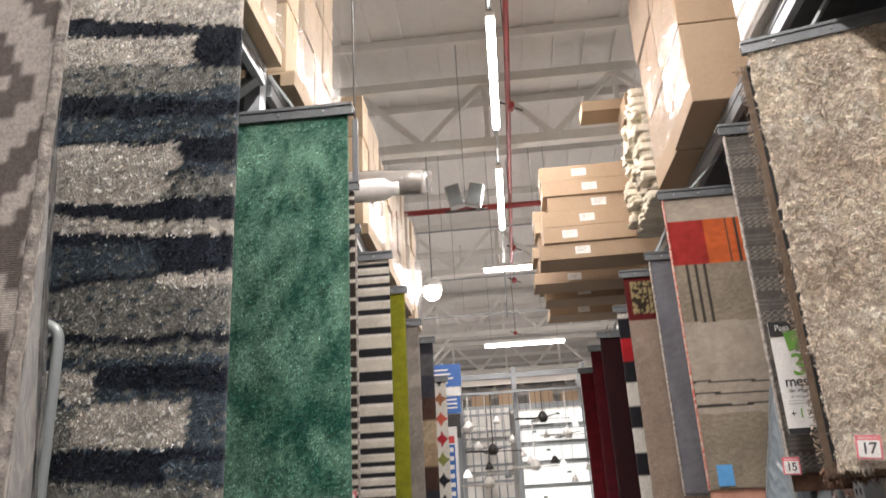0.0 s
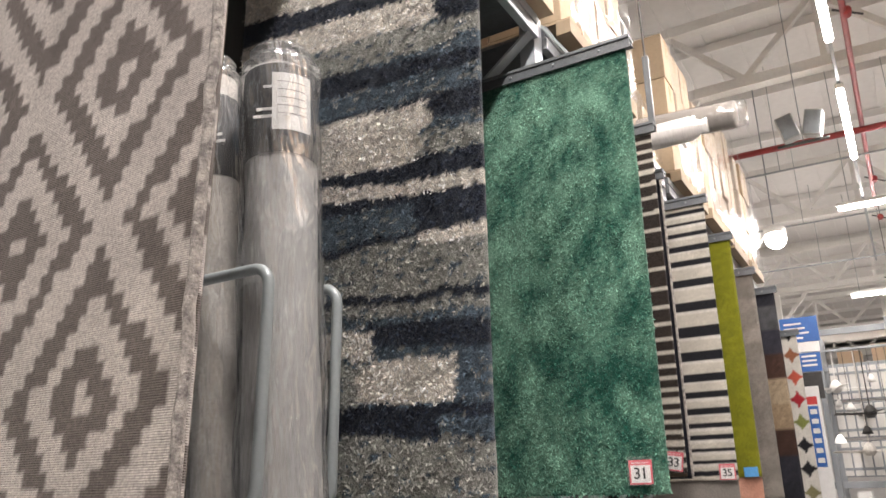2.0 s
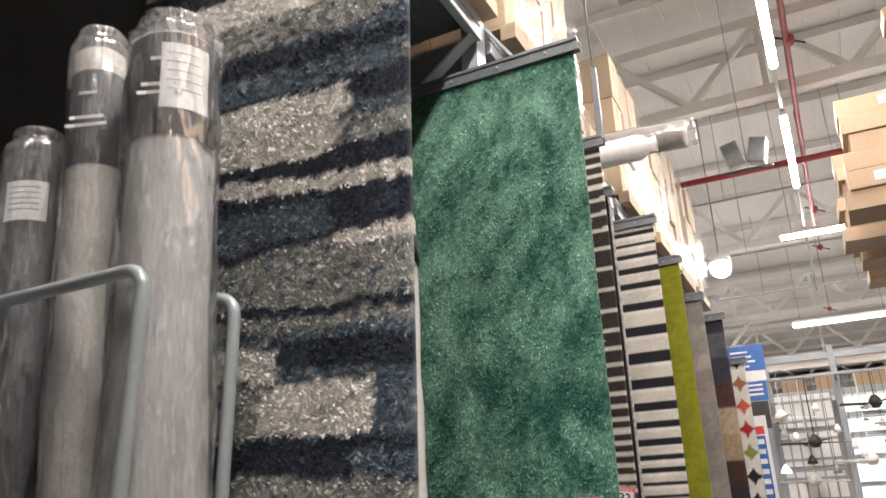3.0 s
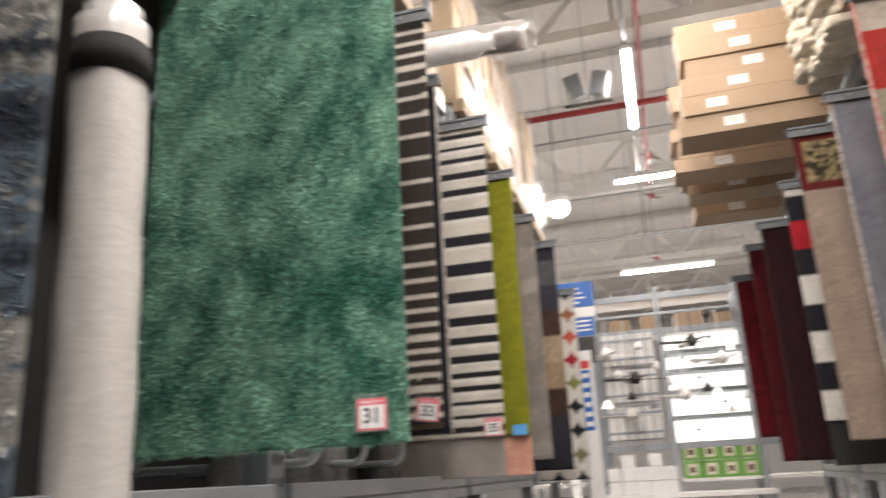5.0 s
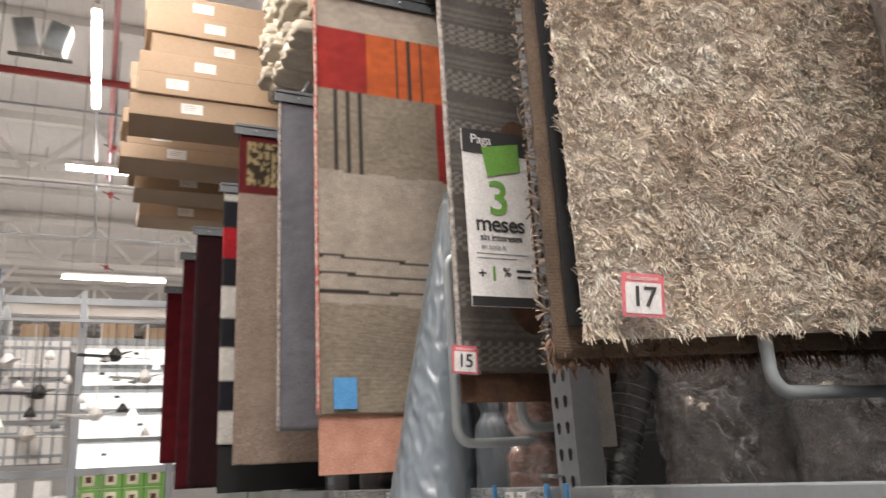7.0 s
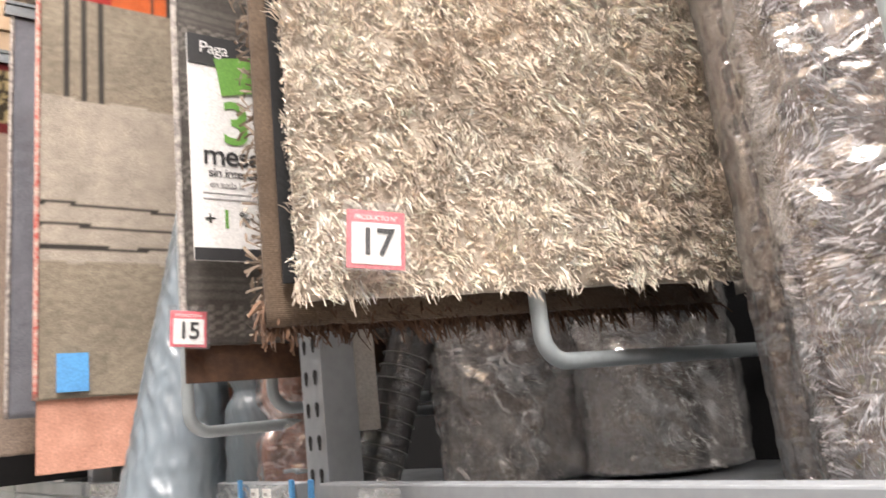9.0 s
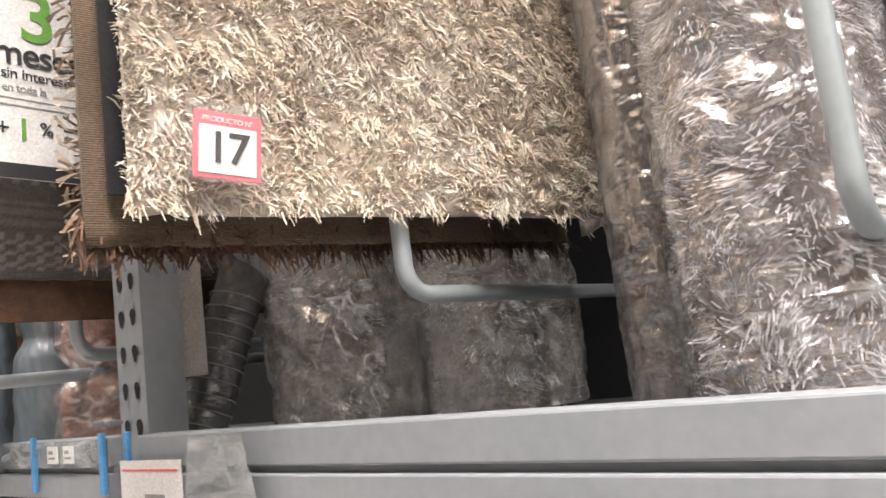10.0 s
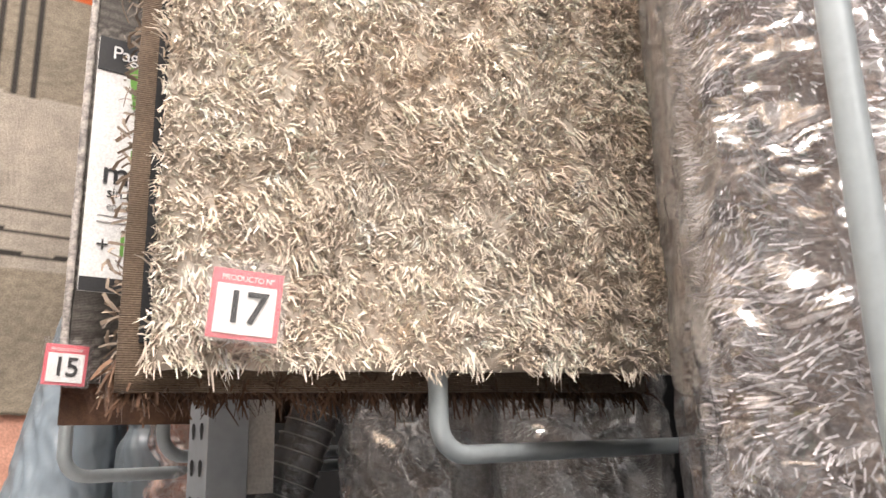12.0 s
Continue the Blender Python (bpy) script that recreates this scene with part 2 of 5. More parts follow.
def cuboid(bm, x0, y0, z0, x1, y1, z1, bevel=0.0):
    v = bmesh.ops.create_cube(bm, size=1)["verts"]
    bmesh.ops.scale(bm, vec=(x1 - x0, y1 - y0, z1 - z0), verts=v)
    bmesh.ops.translate(bm, vec=((x0 + x1) / 2, (y0 + y1) / 2, (z0 + z1) / 2), verts=v)
    if bevel:
        edges = list({e for w in v for e in w.link_edges})
        bmesh.ops.bevel(bm, geom=edges, offset=bevel, segments=2, profile=0.5, affect="EDGES")
    return bm


def block(x0, y0, z0, x1, y1, z1, bevel=0.004):
    return cuboid(bmesh.new(), x0, y0, z0, x1, y1, z1, bevel)


def bar(bm, a, b, w, h=None):
    """A square bar from a to b."""
    a, b = Vector(a), Vector(b)
    d = b - a
    v = bmesh.ops.create_cube(bm, size=1)["verts"]
    turn = d.to_track_quat("Z", "Y").to_matrix().to_4x4()
    bmesh.ops.transform(bm, verts=v, matrix=Matrix.Translation((a + b) / 2) @ turn @ Matrix.Diagonal((w, h or w, d.length, 1)))
    return bm


def rod(bm, points, r, n=10):
    """A round tube through the points, with rings square to the way."""
    pts = [Vector(p) for p in points]
    rings = []
    up = None
    for i, p in enumerate(pts):
        d = (pts[min(i + 1, len(pts) - 1)] - pts[max(i - 1, 0)]).normalized()
        if up is None:
            up = d.orthogonal().normalized()
        side = (up - d * up.dot(d)).normalized()
        up = side
        other = d.cross(side)
        rings.append([bm.verts.new(p + r * (math.cos(k * math.tau / n) * side + math.sin(k * math.tau / n) * other)) for k in range(n)])
    for a, b in zip(rings, rings[1:]):
        for k in range(n):
            bm.faces.new((a[k], a[(k + 1) % n], b[(k + 1) % n], b[k]))
    bm.faces.new(rings[0][::-1])
    bm.faces.new(rings[-1])
    return bm


def arc(c, r, a0, a1, u, w, n=6):
    c, u, w = Vector(c), Vector(u), Vector(w)
    return [c + r * (math.cos(radians(a0 + (a1 - a0) * i / n)) * u + math.sin(radians(a0 + (a1 - a0) * i / n)) * w) for i in range(n + 1)]


def lathe(bm, profile, n=24, wobble=0.0, seed=0.0):
    """A turned body about z from (radius, height) pairs, slightly uneven."""
    rings = []
    for r, z in profile:
        ring = []
        for k in range(n):
            a = k * math.tau / n
            f = 1 + wobble * noise.noise((math.cos(a) * 2 + seed, math.sin(a) * 2, z * 5))
            ring.append(bm.verts.new((r * f * math.cos(a), r * f * math.sin(a), z)))
        rings.append(ring)
    for a, b in zip(rings, rings[1:]):
        for k in range(n):
            bm.faces.new((a[k], a[(k + 1) % n], b[(k + 1) % n], b[k]))
    bm.faces.new(rings[0][::-1])
    bm.faces.new(rings[-1])
    return bm


def text_mesh(words, size, depth=0.0006):
    data = bpy.data.curves.new("lettering", "FONT")
    data.space_character, data.offset = 0.92, size * 0.012 if size > 0.05 else 0.0
    data.body, data.size, data.extrude, data.align_x, data.align_y = words, size, depth, "CENTER", "CENTER"
    ob = bpy.data.objects.new("lettering", data)
    scene.collection.objects.link(ob)
    bpy.context.view_layer.update()
    mesh = bpy.data.meshes.new_from_object(ob.evaluated_get(bpy.context.evaluated_depsgraph_get()))
    bpy.data.objects.remove(ob)
    return mesh


def lettering(words, size, parent, x, y, z, material, yaw=0.0):
    """Upright words that face -y of their parent."""
    ob = part("lettering", text_mesh(words, size), material, parent)
    ob.matrix_local = pose(x, y, z, 90, 0, yaw)
    return ob


# ---- rugs ----


def rug_mesh(width, height, thick, dye, cell, sway=0.012, seed=0.0, ragged=0.0, curl=0.0):
    """A hanging rug: x from its free edge into the rack, z up from its lower hem, front at -y; dye(u, v) gives its colour."""
    nx, nz = max(2, round(width / cell)), max(2, round(height / cell))
    us, vs = np.linspace(0, width, nx + 1), np.linspace(0, height, nz + 1)
    verts, cols, faces = [], [], []
    for side in (0, 1):
        for v in vs:
            for u in us:
                hang = 1 - v / height
                y = sway * noise.noise((u * 2.5 + seed, v * 0.9, seed)) * (0.3 + hang) + curl * max(0, u / width - 0.84) ** 2 * 28
                dz = ragged * noise.noise((u * 30, seed, 2)) * hang ** 8
                du = ragged * 0.5 * noise.noise((v * 25, seed, 5)) * (1 - u / width) ** 8
                verts.append((u + du, y + side * thick, v + dz))
                cols.append(dye(u, v))
    n1 = (nx + 1) * (nz + 1)
    at = lambda s, i, j: s * n1 + j * (nx + 1) + i
    for j in range(nz):
        for i in range(nx):
            faces.append((at(0, i, j), at(0, i + 1, j), at(0, i + 1, j + 1), at(0, i, j + 1)))
            faces.append((at(1, i, j), at(1, i, j + 1), at(1, i + 1, j + 1), at(1, i + 1, j)))
    for j in range(nz):
        faces.append((at(0, 0, j), at(0, 0, j + 1), at(1, 0, j + 1), at(1, 0, j)))
        faces.append((at(0, nx, j), at(1, nx, j), at(1, nx, j + 1), at(0, nx, j + 1)))
    for i in range(nx):
        faces.append((at(0, i, 0), at(1, i, 0), at(1, i + 1, 0), at(0, i + 1, 0)))
        faces.append((at(0, i, nz), at(0, i + 1, nz), at(1, i + 1, nz), at(1, i, nz)))
    return painted("rug", verts, faces, cols)


def painted(name, verts, faces, cols):
    mesh = bpy.data.meshes.new(name)
    mesh.from_pydata(verts, [], faces)
    layer = mesh.color_attributes.new("dye", "FLOAT_COLOR", "POINT")
    flat = np.ones((len(verts), 4), dtype=np.float32)
    flat[:, :3] = cols
    layer.data.foreach_set("color", flat.ravel())
    mesh.shade_smooth()
    return mesh


def tufts(width, height, step, length, half, dye, rng, droop=0.6, sway=0.012, seed=0.0, curl=0.0, overhang=0.02, z_from=0.0, spread=0.3, clump=0.0, flat=0.0, rise=0.75):
    """Yarn ends all over a rug's front, each a bent, tapered blade; clump gathers them in tufts of that size, flat turns their broad side outwards."""
    nx, nz = int((width + overhang) / step), int((height - z_from) / step)
    n = nx * nz
    u = (np.tile(np.arange(nx), nz) + rng.uniform(0, 1, n)) * step - overhang * 0.4
    v = z_from + (np.repeat(np.arange(nz), nx) + rng.uniform(0, 1, n)) * step
    ang = rng.uniform(0, math.tau, n)
    tilt = rng.uniform(0.3, 1.4, n) * (0.55 if clump else 1.0)
    size = length * rng.uniform(0.6, 1.25, n)
    hang = 1 - v / height
    y0 = np.array([sway * noise.noise((a * 2.5 + seed, b * 0.9, seed)) for a, b in zip(u, v)]) * (0.3 + hang) + curl * np.maximum(0, u / width - 0.84) ** 2 * 28
    base = np.stack([u, y0 + 0.002, v], 1)
    lean = np.array([[noise.noise((a * 13, b * 13, 1.5)), noise.noise((a * 13, b * 13, 7.5))] for a, b in zip(u, v)]) * (0.6 if clump else 1.2)
    shade = rng.uniform(1 - spread, 1 + spread, n)
    if clump:
        wob = np.array([[noise.noise((a * 60, b * 60, 21)), noise.noise((a * 60, b * 60, 27))] for a, b in zip(u, v)]) * clump * 0.8
        ci, cj = np.floor((u + wob[:, 0] + 1) / clump).astype(int), np.floor((v + wob[:, 1] + 1) / clump).astype(int)
        own = rng.normal(0, 1, (ci.max() + 1, cj.max() + 1, 4))[ci, cj]
        lean = lean + own[:, :2] * 0.75
        size = size * np.clip(1 + 0.22 * own[:, 2], 0.6, 1.5)
        shade = shade * np.clip(1 + 0.10 * own[:, 3], 0.75, 1.25)
    out = np.stack([np.cos(ang) * tilt + lean[:, 0], -rise * np.ones(n), np.sin(ang) * tilt + lean[:, 1] - droop], 1)
    out /= np.linalg.norm(out, axis=1)[:, None]
    side = np.cross(out, rng.normal(0, 1, (n, 3)) * (1 - flat) + np.array([0, -0.8, 0.7]) * flat)
    side /= np.linalg.norm(side, axis=1)[:, None] + 1e-9
    bend = rng.normal(0, 0.45, (n, 3)) * np.array([1, 0.3, 0.7])
    mid = base + out * (size * 0.5)[:, None]
    way = out + bend
    way /= np.linalg.norm(way, axis=1)[:, None]
    tip = mid + way * (size * 0.5)[:, None] + np.stack([np.zeros(n), np.zeros(n), -size * 0.22], 1)
    w = half * rng.uniform(0.7, 1.3, n)[:, None]
    verts = np.stack([base - side * w, base + side * w, mid - side * w * 1.05, mid + side * w * 1.05, tip - side * w * 0.5, tip + side * w * 0.5], 1).reshape(-1, 3)
    k = np.arange(n)[:, None] * 6
    quads = np.concatenate([k + np.array([[0, 1, 3, 2]]), k + np.array([[2, 3, 5, 4]])], 0)
    cols = np.array([dye(a, b) for a, b in zip(np.clip(u, 0, width), np.clip(v, 0, height))])
    cols = np.minimum(cols * shade[:, None], 0.84)
    return painted("pile", verts.tolist(), quads.tolist(), np.repeat(cols, 6, 0))


def hanging_rug(tip, y, z0, z1, width, yaw, dye, label, material, cell=0.014, side=1, thick=0.012, back=None, back_drop=0.0, name="hanging_rug",
                sway=0.012, ragged=0.004, hanger=True, hem=None, curl=0.0, base=1.0):
    """A rug on its swing-out hanger. side: 1 on the rack to the right of the aisle, -1 to the left (x then runs the other way)."""
    # the rug's own x runs away from the aisle; on the left rack the front must still face -y
    root = thing(name, tip, y, z0, label, "rug", "display rugs on hangers", "", yaw)
    h = z1 - z0
    # base scales the ground's dye; below 1 it paints shade between the tufts
    if side > 0:
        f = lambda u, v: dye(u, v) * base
        mesh = rug_mesh(width, h, thick, f, cell, sway, tip * 7 + y, ragged, curl)
    else:
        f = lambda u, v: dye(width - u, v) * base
        mesh = rug_mesh(width, h, thick, f, cell, sway, tip * 7 + y, ragged, curl)
        mesh.transform(Matrix.Translation((-width, 0, 0)))
    part("rug_face", mesh, M[material], root, "", True)
    s0, s1 = (0, width) if side > 0 else (-width, 0)
    if back:
        b = block(s0 + 0.006, thick + 0.004, -back_drop, s1 - 0.006, thick + 0.011, h - 0.01, 0.003)
        part("rug_behind", b, M[back], root, "")
    if hem:
        b = bmesh.new()
        pts = [(0, -0.004 + 0.006 * noise.noise((i * 0.7, y, 3)), h * i / 60) for i in range(61)]
        rod(b, pts, 0.009, 6)
        part("edge_binding", b, M[hem], root, "", True)
    if hanger:
        b = bmesh.new()
        cuboid(b, s0 - 0.03, -0.02, h - 0.012, s1 + 0.03, -0.012, h + 0.04, 0.002)
        cuboid(b, s0 - 0.03, -0.012, h + 0.012, s1 + 0.03, 0.05, h + 0.022, 0.002)
        cuboid(b, s0 - 0.03, -0.028, h + 0.04, s1 + 0.03, 0.055, h + 0.058, 0.002)
        bar_ob = part("hanger_channel", b, M["hanger"], root, "dark grey steel clamp channel")
        top = 3.835 - z0
        if top > h + 0.08:
            for u0, u1 in ((0.26, 0.44), (0.74, 0.52)):
                arm = bmesh.new()
                bar(arm, (side * u0 * width / 0.9, 0.02, h + 0.05), (side * u1, 0.02, top), 0.07, 0.014)
                part("hanger_arm", arm, M["tube"], root, "pale grey flat steel arm")
        screw = block(-0.006, -0.028, 0.010, 0.006, -0.02, 0.022, 0.002)
        first = part("clamp_screw", screw, M["steel"], bar_ob)
        first.location = (s0 + (s1 - s0) * 0.12, 0, h)
        for k in range(1, 4):
            o = first.copy()
            scene.collection.objects.link(o)
            o.location.x = s0 + (s1 - s0) * (0.12 + 0.25 * k)
    return root


def number_tag(root, x, y, z, number, yaw=0.0, tilt=0.0, size=0.1):
    """A square paper tag with a red border in a clear pocket."""
    t = part("number_tag", block(-size / 2, -0.001, -size / 2, size / 2, 0.001, size / 2, 0.0004), M["pink"], root, "white paper tag with a red border")
    t.matrix_local = pose(x, y, z, 0, tilt, yaw)
    part("tag_paper", block(-size * 0.42, -0.0032, -size * 0.43, size * 0.42, -0.0012, size * 0.28, 0.0003), M["paper"], t)
    part("tag_pocket", block(-size * 0.58, -0.006, -size * 0.56, size * 0.58, -0.005, size * 0.64, 0.0003), M["pocket"], t, "clear plastic pocket").visible_shadow = False
    d = part("digits", text_mesh(number, size * 0.66), M["print"], t)
    d.matrix_local = pose(0, -0.0045, -size * 0.07, 90, 0, 0)
    w = part("lettering", text_mesh("PRODUCTO N°", size * 0.115), M["paper"], t)
    w.matrix_local = pose(0, -0.002, size * 0.37, 90, 0, 0)
    return t

# ---- patterns: dye as a function of u (from the free edge) and v (from the lower hem), in metres ----
CREAM, NAVY, BLUE, STONE = np.array((0.84, 0.785, 0.705)), np.array((0.018, 0.026, 0.044)), np.array((0.085, 0.122, 0.16)), np.array((0.35, 0.352, 0.322))
INK, LINEN, MILK = np.array((0.012, 0.012, 0.016)), np.array((0.55, 0.51, 0.44)), np.array((0.66, 0.63, 0.57))


def grainy(c, u, v, f=9.0, k=0.35, s=0.0):
    return np.array(c) * (1 + k * noise.noise((u * f, v * f * 1.6, s)))


# bands of the blue rug across its whole width: upper edge at the free side, its slope, colour below that edge
BANDS = [
    (2.40, 0.1, BLUE), (2.10, 0.1, STONE), (1.98, 0.12, CREAM), (1.783, 0.17, NAVY), (1.625, 0.05, STONE), (1.552, 0.04, BLUE), (1.50, 0.13, NAVY), (1.45, 0.07, BLUE),
    (1.37, 0.05, NAVY), (1.274, 0.08, BLUE), (1.235, 0.05, STONE), (1.156, 0.05, NAVY), (1.076, 0.10, CREAM), (1.027, 0.10, NAVY),
    (0.900, -0.01, STONE), (0.718, 0.06, NAVY), (0.690, 0.06, STONE), (0.655, 0.05, BLUE), (0.548, 0.06, BLUE), (0.39, 0.04, NAVY), (0.29, 0.06, STONE), (0.105, 0.0, BLUE), (0.02, 0.0, STONE),
]
# patches over the bands: from u0 to u1, lower and upper edge, slope, colour
PATCHES = [
    (0.16, 9, 1.575, 1.70, 0.10, STONE), (0.16, 9, 1.665, 1.775, 0.08, CREAM), (0.18, 9, 1.265, 1.365, 0.05, CREAM), (0.22, 9, 1.16, 1.268, 0.05, CREAM),
    (0.24, 9, 0.915, 1.03, 0.02, BLUE), (-1, 0.225, 0.872, 0.912, 0.03, CREAM), (-1, 0.41, 0.548, 0.622, 0.08, NAVY), (0.40, 9, 0.55, 0.64, 0.03, CREAM),
    (0.11, 0.45, 0.405, 0.528, 0.03, CREAM), (0.45, 9, 0.40, 0.54, 0.03, STONE), (-1, 0.16, 0.30, 0.36, 0.0, BLUE),
]


def blue_dye(u, v):
    vv = v + 0.014 * noise.noise((u * 8, v * 5, 2)) + 0.011 * noise.noise((u * 38, v * 16, 4)) + 0.006 * noise.noise((u * 110, v * 40, 6))
    uu = u + 0.03 * noise.noise((u * 5, v * 16, 9)) + 0.022 * noise.noise((u * 15, v * 60, 12))
    c = BLUE
    for edge, slope, shade in BANDS:
        if vv < edge + slope * u:
            c = shade
    for u0, u1, lo, hi, slope, shade in PATCHES:
        if u0 < uu < u1 and lo < vv - slope * max(0, u - max(u0, 0)) < hi:
            c = shade
    streak = noise.noise((u * 22, v * 95, 14))
    if c is BLUE and streak > 0.32:
        c = STONE * 0.8
    elif c is STONE and streak > 0.30:
        c = BLUE
    return grainy(c, u, v, 30, 0.35) * (1 + 0.55 * noise.noise((u * 45, v * 130, 17)))


def green_dye(u, v):
    n = 0.5 + 0.5 * noise.noise((u * 3 + 1, v * 3, 0)) + 0.62 * noise.noise((u * 9, v * 7, 3)) + 0.60 * noise.noise((u * 34, v * 105, 5))
    if v < 0.95:
        s = noise.noise(((u + 0.55 * v) * 3.5 + 0.7, (v - 0.55 * u) * 1.2, 8))
        n -= 0.75 * max(0, s + 0.08)
    n = min(1, max(0, n))
    return np.array((0.018, 0.108, 0.076)) * (1 - n) + np.array((0.23, 0.44, 0.32)) * n


def chirp(lo, hi, centre, spread, top, start=0.03):
    edges, v = [], start
    while v < top:
        edges.append(v)
        v += lo + (hi - lo) * math.exp(-((v - centre) / spread) ** 2)
    return edges


BROWN_LINES = chirp(0.055, 0.125, 1.15, 0.5, 2.2)
BW_LINES = chirp(0.07, 0.185, 1.0, 0.5, 2.1)


def brown_dye(u, v):
    for e in BROWN_LINES:
        if e <= v + 0.004 * noise.noise((u * 20, v, 1)) < e + 0.024:
            return grainy(LINEN, u, v, 40, 0.2)
    return grainy((0.030, 0.022, 0.018), u, v, 40, 0.4)


def bw_dye(u, v):
    for i, e in enumerate(BW_LINES):
        nxt = BW_LINES[i + 1] if i + 1 < len(BW_LINES) else e + 0.06
        if e <= v < e + (nxt - e) * 0.38:
            return grainy(INK, u, v, 40, 0.3)
        if v < nxt:
            return grainy(LINEN if (nxt - v) > 0.02 else MILK, u, v, 40, 0.12)
    return MILK


def lime_dye(u, v):
    return grainy((0.215, 0.22, 0.013), u, v, 20, 0.25)


def slate_patch_dye(u, v):
    j, i = int(v / 0.13), int(u / 0.2)
    return grainy(np.array((0.27, 0.25, 0.22)) * (0.75 + 0.5 * abs(noise.noise((i * 3.7, j * 1.9 + 0.5, 2)))), u, v, 60, 0.25)


def dark_patch_dye(u, v):
    shades = [INK * 1.5, INK * 2, np.array((0.05, 0.025, 0.018)), np.array((0.30, 0.22, 0.14)), np.array((0.36, 0.28, 0.19)), np.array((0.06, 0.030, 0.022)), INK * 3, np.array((0.08, 0.08, 0.085)), INK * 2]
    return grainy(shades[min(8, int(v / 0.24))], u, v, 40, 0.35)


def star_dye(u, v):
    s = 0.235
    a, b = (u - 0.08) / s, v / s
    j = int(math.floor(b + 0.5))
    fa, fb = a - round(a), b - round(b)
    hues = [(0.015, 0.015, 0.018), (0.22, 0.20, 0.10), (0.015, 0.015, 0.018), (0.015, 0.015, 0.02), (0.20, 0.22, 0.06), (0.35, 0.02, 0.03), (0.5, 0.10, 0.06), (0.30, 0.12, 0.06)]
    if math.hypot(abs(fa) - 0.5, abs(fb) - 0.5) > 0.5:
        return np.array(hues[j % len(hues)])
    return MILK * 0.95


def kilim_dye(u, v):
    """Stepped diamonds in taupe on cream."""
    q = 0.02
    a, b = (math.floor(u / q) + 0.5) * q, (math.floor(v / 0.026) + 0.5) * 0.026
    px, pz = 0.47, 0.561
    x = abs((a - 0.226 + px / 2) % px - px / 2) / (px / 2)
    z = abs((b - 0.228 + pz / 2) % pz - pz / 2) / (pz / 2)
    d = x + z
    if d > 1:
        d = 2 - d
    taupe, pale = np.array((0.16, 0.135, 0.122)), np.array((0.55, 0.50, 0.46))
    dark = 0.10 <= d < 0.36 or 0.60 <= d < 0.84
    return grainy(taupe if dark else pale, u, v, 60, 0.14)


def sand_dye(u, v):
    n = 0.5 + 0.5 * noise.noise((u * 4, v * 4, 3)) + 0.4 * noise.noise((u * 22, v * 22, 6))
    n = min(1, max(0, n))
    return np.array((0.64, 0.53, 0.42)) * (1 - n) + np.array((0.84, 0.755, 0.645)) * n


def basket_dye(u, v):
    band = v % 0.19
    dots = (int(u / 0.02) + int(v / 0.0125)) % 2 == 0 and 0.02 < band < 0.10
    lines = 0.11 < band < 0.17 and int(v / 0.012) % 2 == 0
    c = np.array((0.105, 0.095, 0.085))
    return grainy(c * (2.3 if dots else 1.5 if lines else 1.0), u, v, 50, 0.25)


def orange_dye(u, v):
    top = 2.02
    w = top - v + 0.006 * noise.noise((u * 8, v, 4))
    bone, oat, red, orange, line = np.array((0.41, 0.355, 0.295)), np.array((0.275, 0.232, 0.176)), np.array((0.33, 0.025, 0.020)), np.array((0.55, 0.115, 0.028)), np.array((0.045, 0.04, 0.035))
    if w < 0.185:
        return grainy(bone, u, v, 25, 0.18)
    if w < 0.515:
        if 0.40 < u < 0.42 or 0.47 < u < 0.487 or 0.53 < u < 0.545:
            return line
        return grainy(red if u < 0.26 else orange, u, v, 18, 0.22)
    if w < 0.93:
        if 0.085 < u < 0.11 or 0.145 < u < 0.17 or 0.205 < u < 0.23:
            return line
        return grainy(red if u > 0.60 else oat, u, v, 35, 0.3)
    if w < 1.55:
        for k, e in enumerate((1.343, 1.418, 1.494)):
            if abs(w - e - 0.012 * noise.noise((u * 5, k, 7)) - 0.02 * (u - 0.3) * (1 - k * 0.8)) < 0.0065:
                return line
        return grainy(bone, u, v, 25, 0.15)
    if u > 0.55 and w < 1.75:
        return grainy(orange, u, v, 20, 0.2)
    return grainy(oat, u, v, 35, 0.3)


def persian_dye(u, v):
    top = 2.0
    if v > top - 0.38:
        if u < 0.05 or v > top - 0.035 or v < top - 0.33:
            return np.array((0.10, 0.009, 0.009))
        n = abs(noise.noise((u * 26, v * 26, 1)))
        return np.array((0.03, 0.022, 0.012)) if n < 0.16 else np.array((0.30, 0.235, 0.12)) * (0.6 + n)
    return grainy((0.30, 0.232, 0.185), u, v, 30, 0.2)


def checker_dye(u, v):
    row = int(v / 0.21)
    shade = [MILK, INK, MILK, INK, MILK, INK, np.array((0.36, 0.012, 0.018)), INK, MILK, np.array((0.2, 0.01, 0.015))][row % 10]
    return grainy(shade if u < 0.20 else (INK if row % 2 == 0 else np.array((0.2, 0.01, 0.015))), u, v, 40, 0.2)


def plain_dye(c, k=0.25, f=20):
    return lambda u, v: grainy(c, u, v, f, k)


# ---- hall ----


def structure(name, bm, material, label):
    return tagged(part(name, bm, material), label, "building", "", "structure")


structure("floor", block(-16, -9, -0.2, 16, 42, 0, 0), M["floor"], "polished grey concrete shop floor")
structure("wall_west", block(-16.2, -9, 0, -16, 42, 9, 0), M["wall"], "plain white hall wall")
structure("wall_east", block(16, -9, 0, 16.2, 42, 9, 0), M["wall"], "plain white hall wall")
structure("wall_north", block(-16.2, 42, 0, 16.2, 42.2, 9, 0), M["wall"], "plain white hall wall")
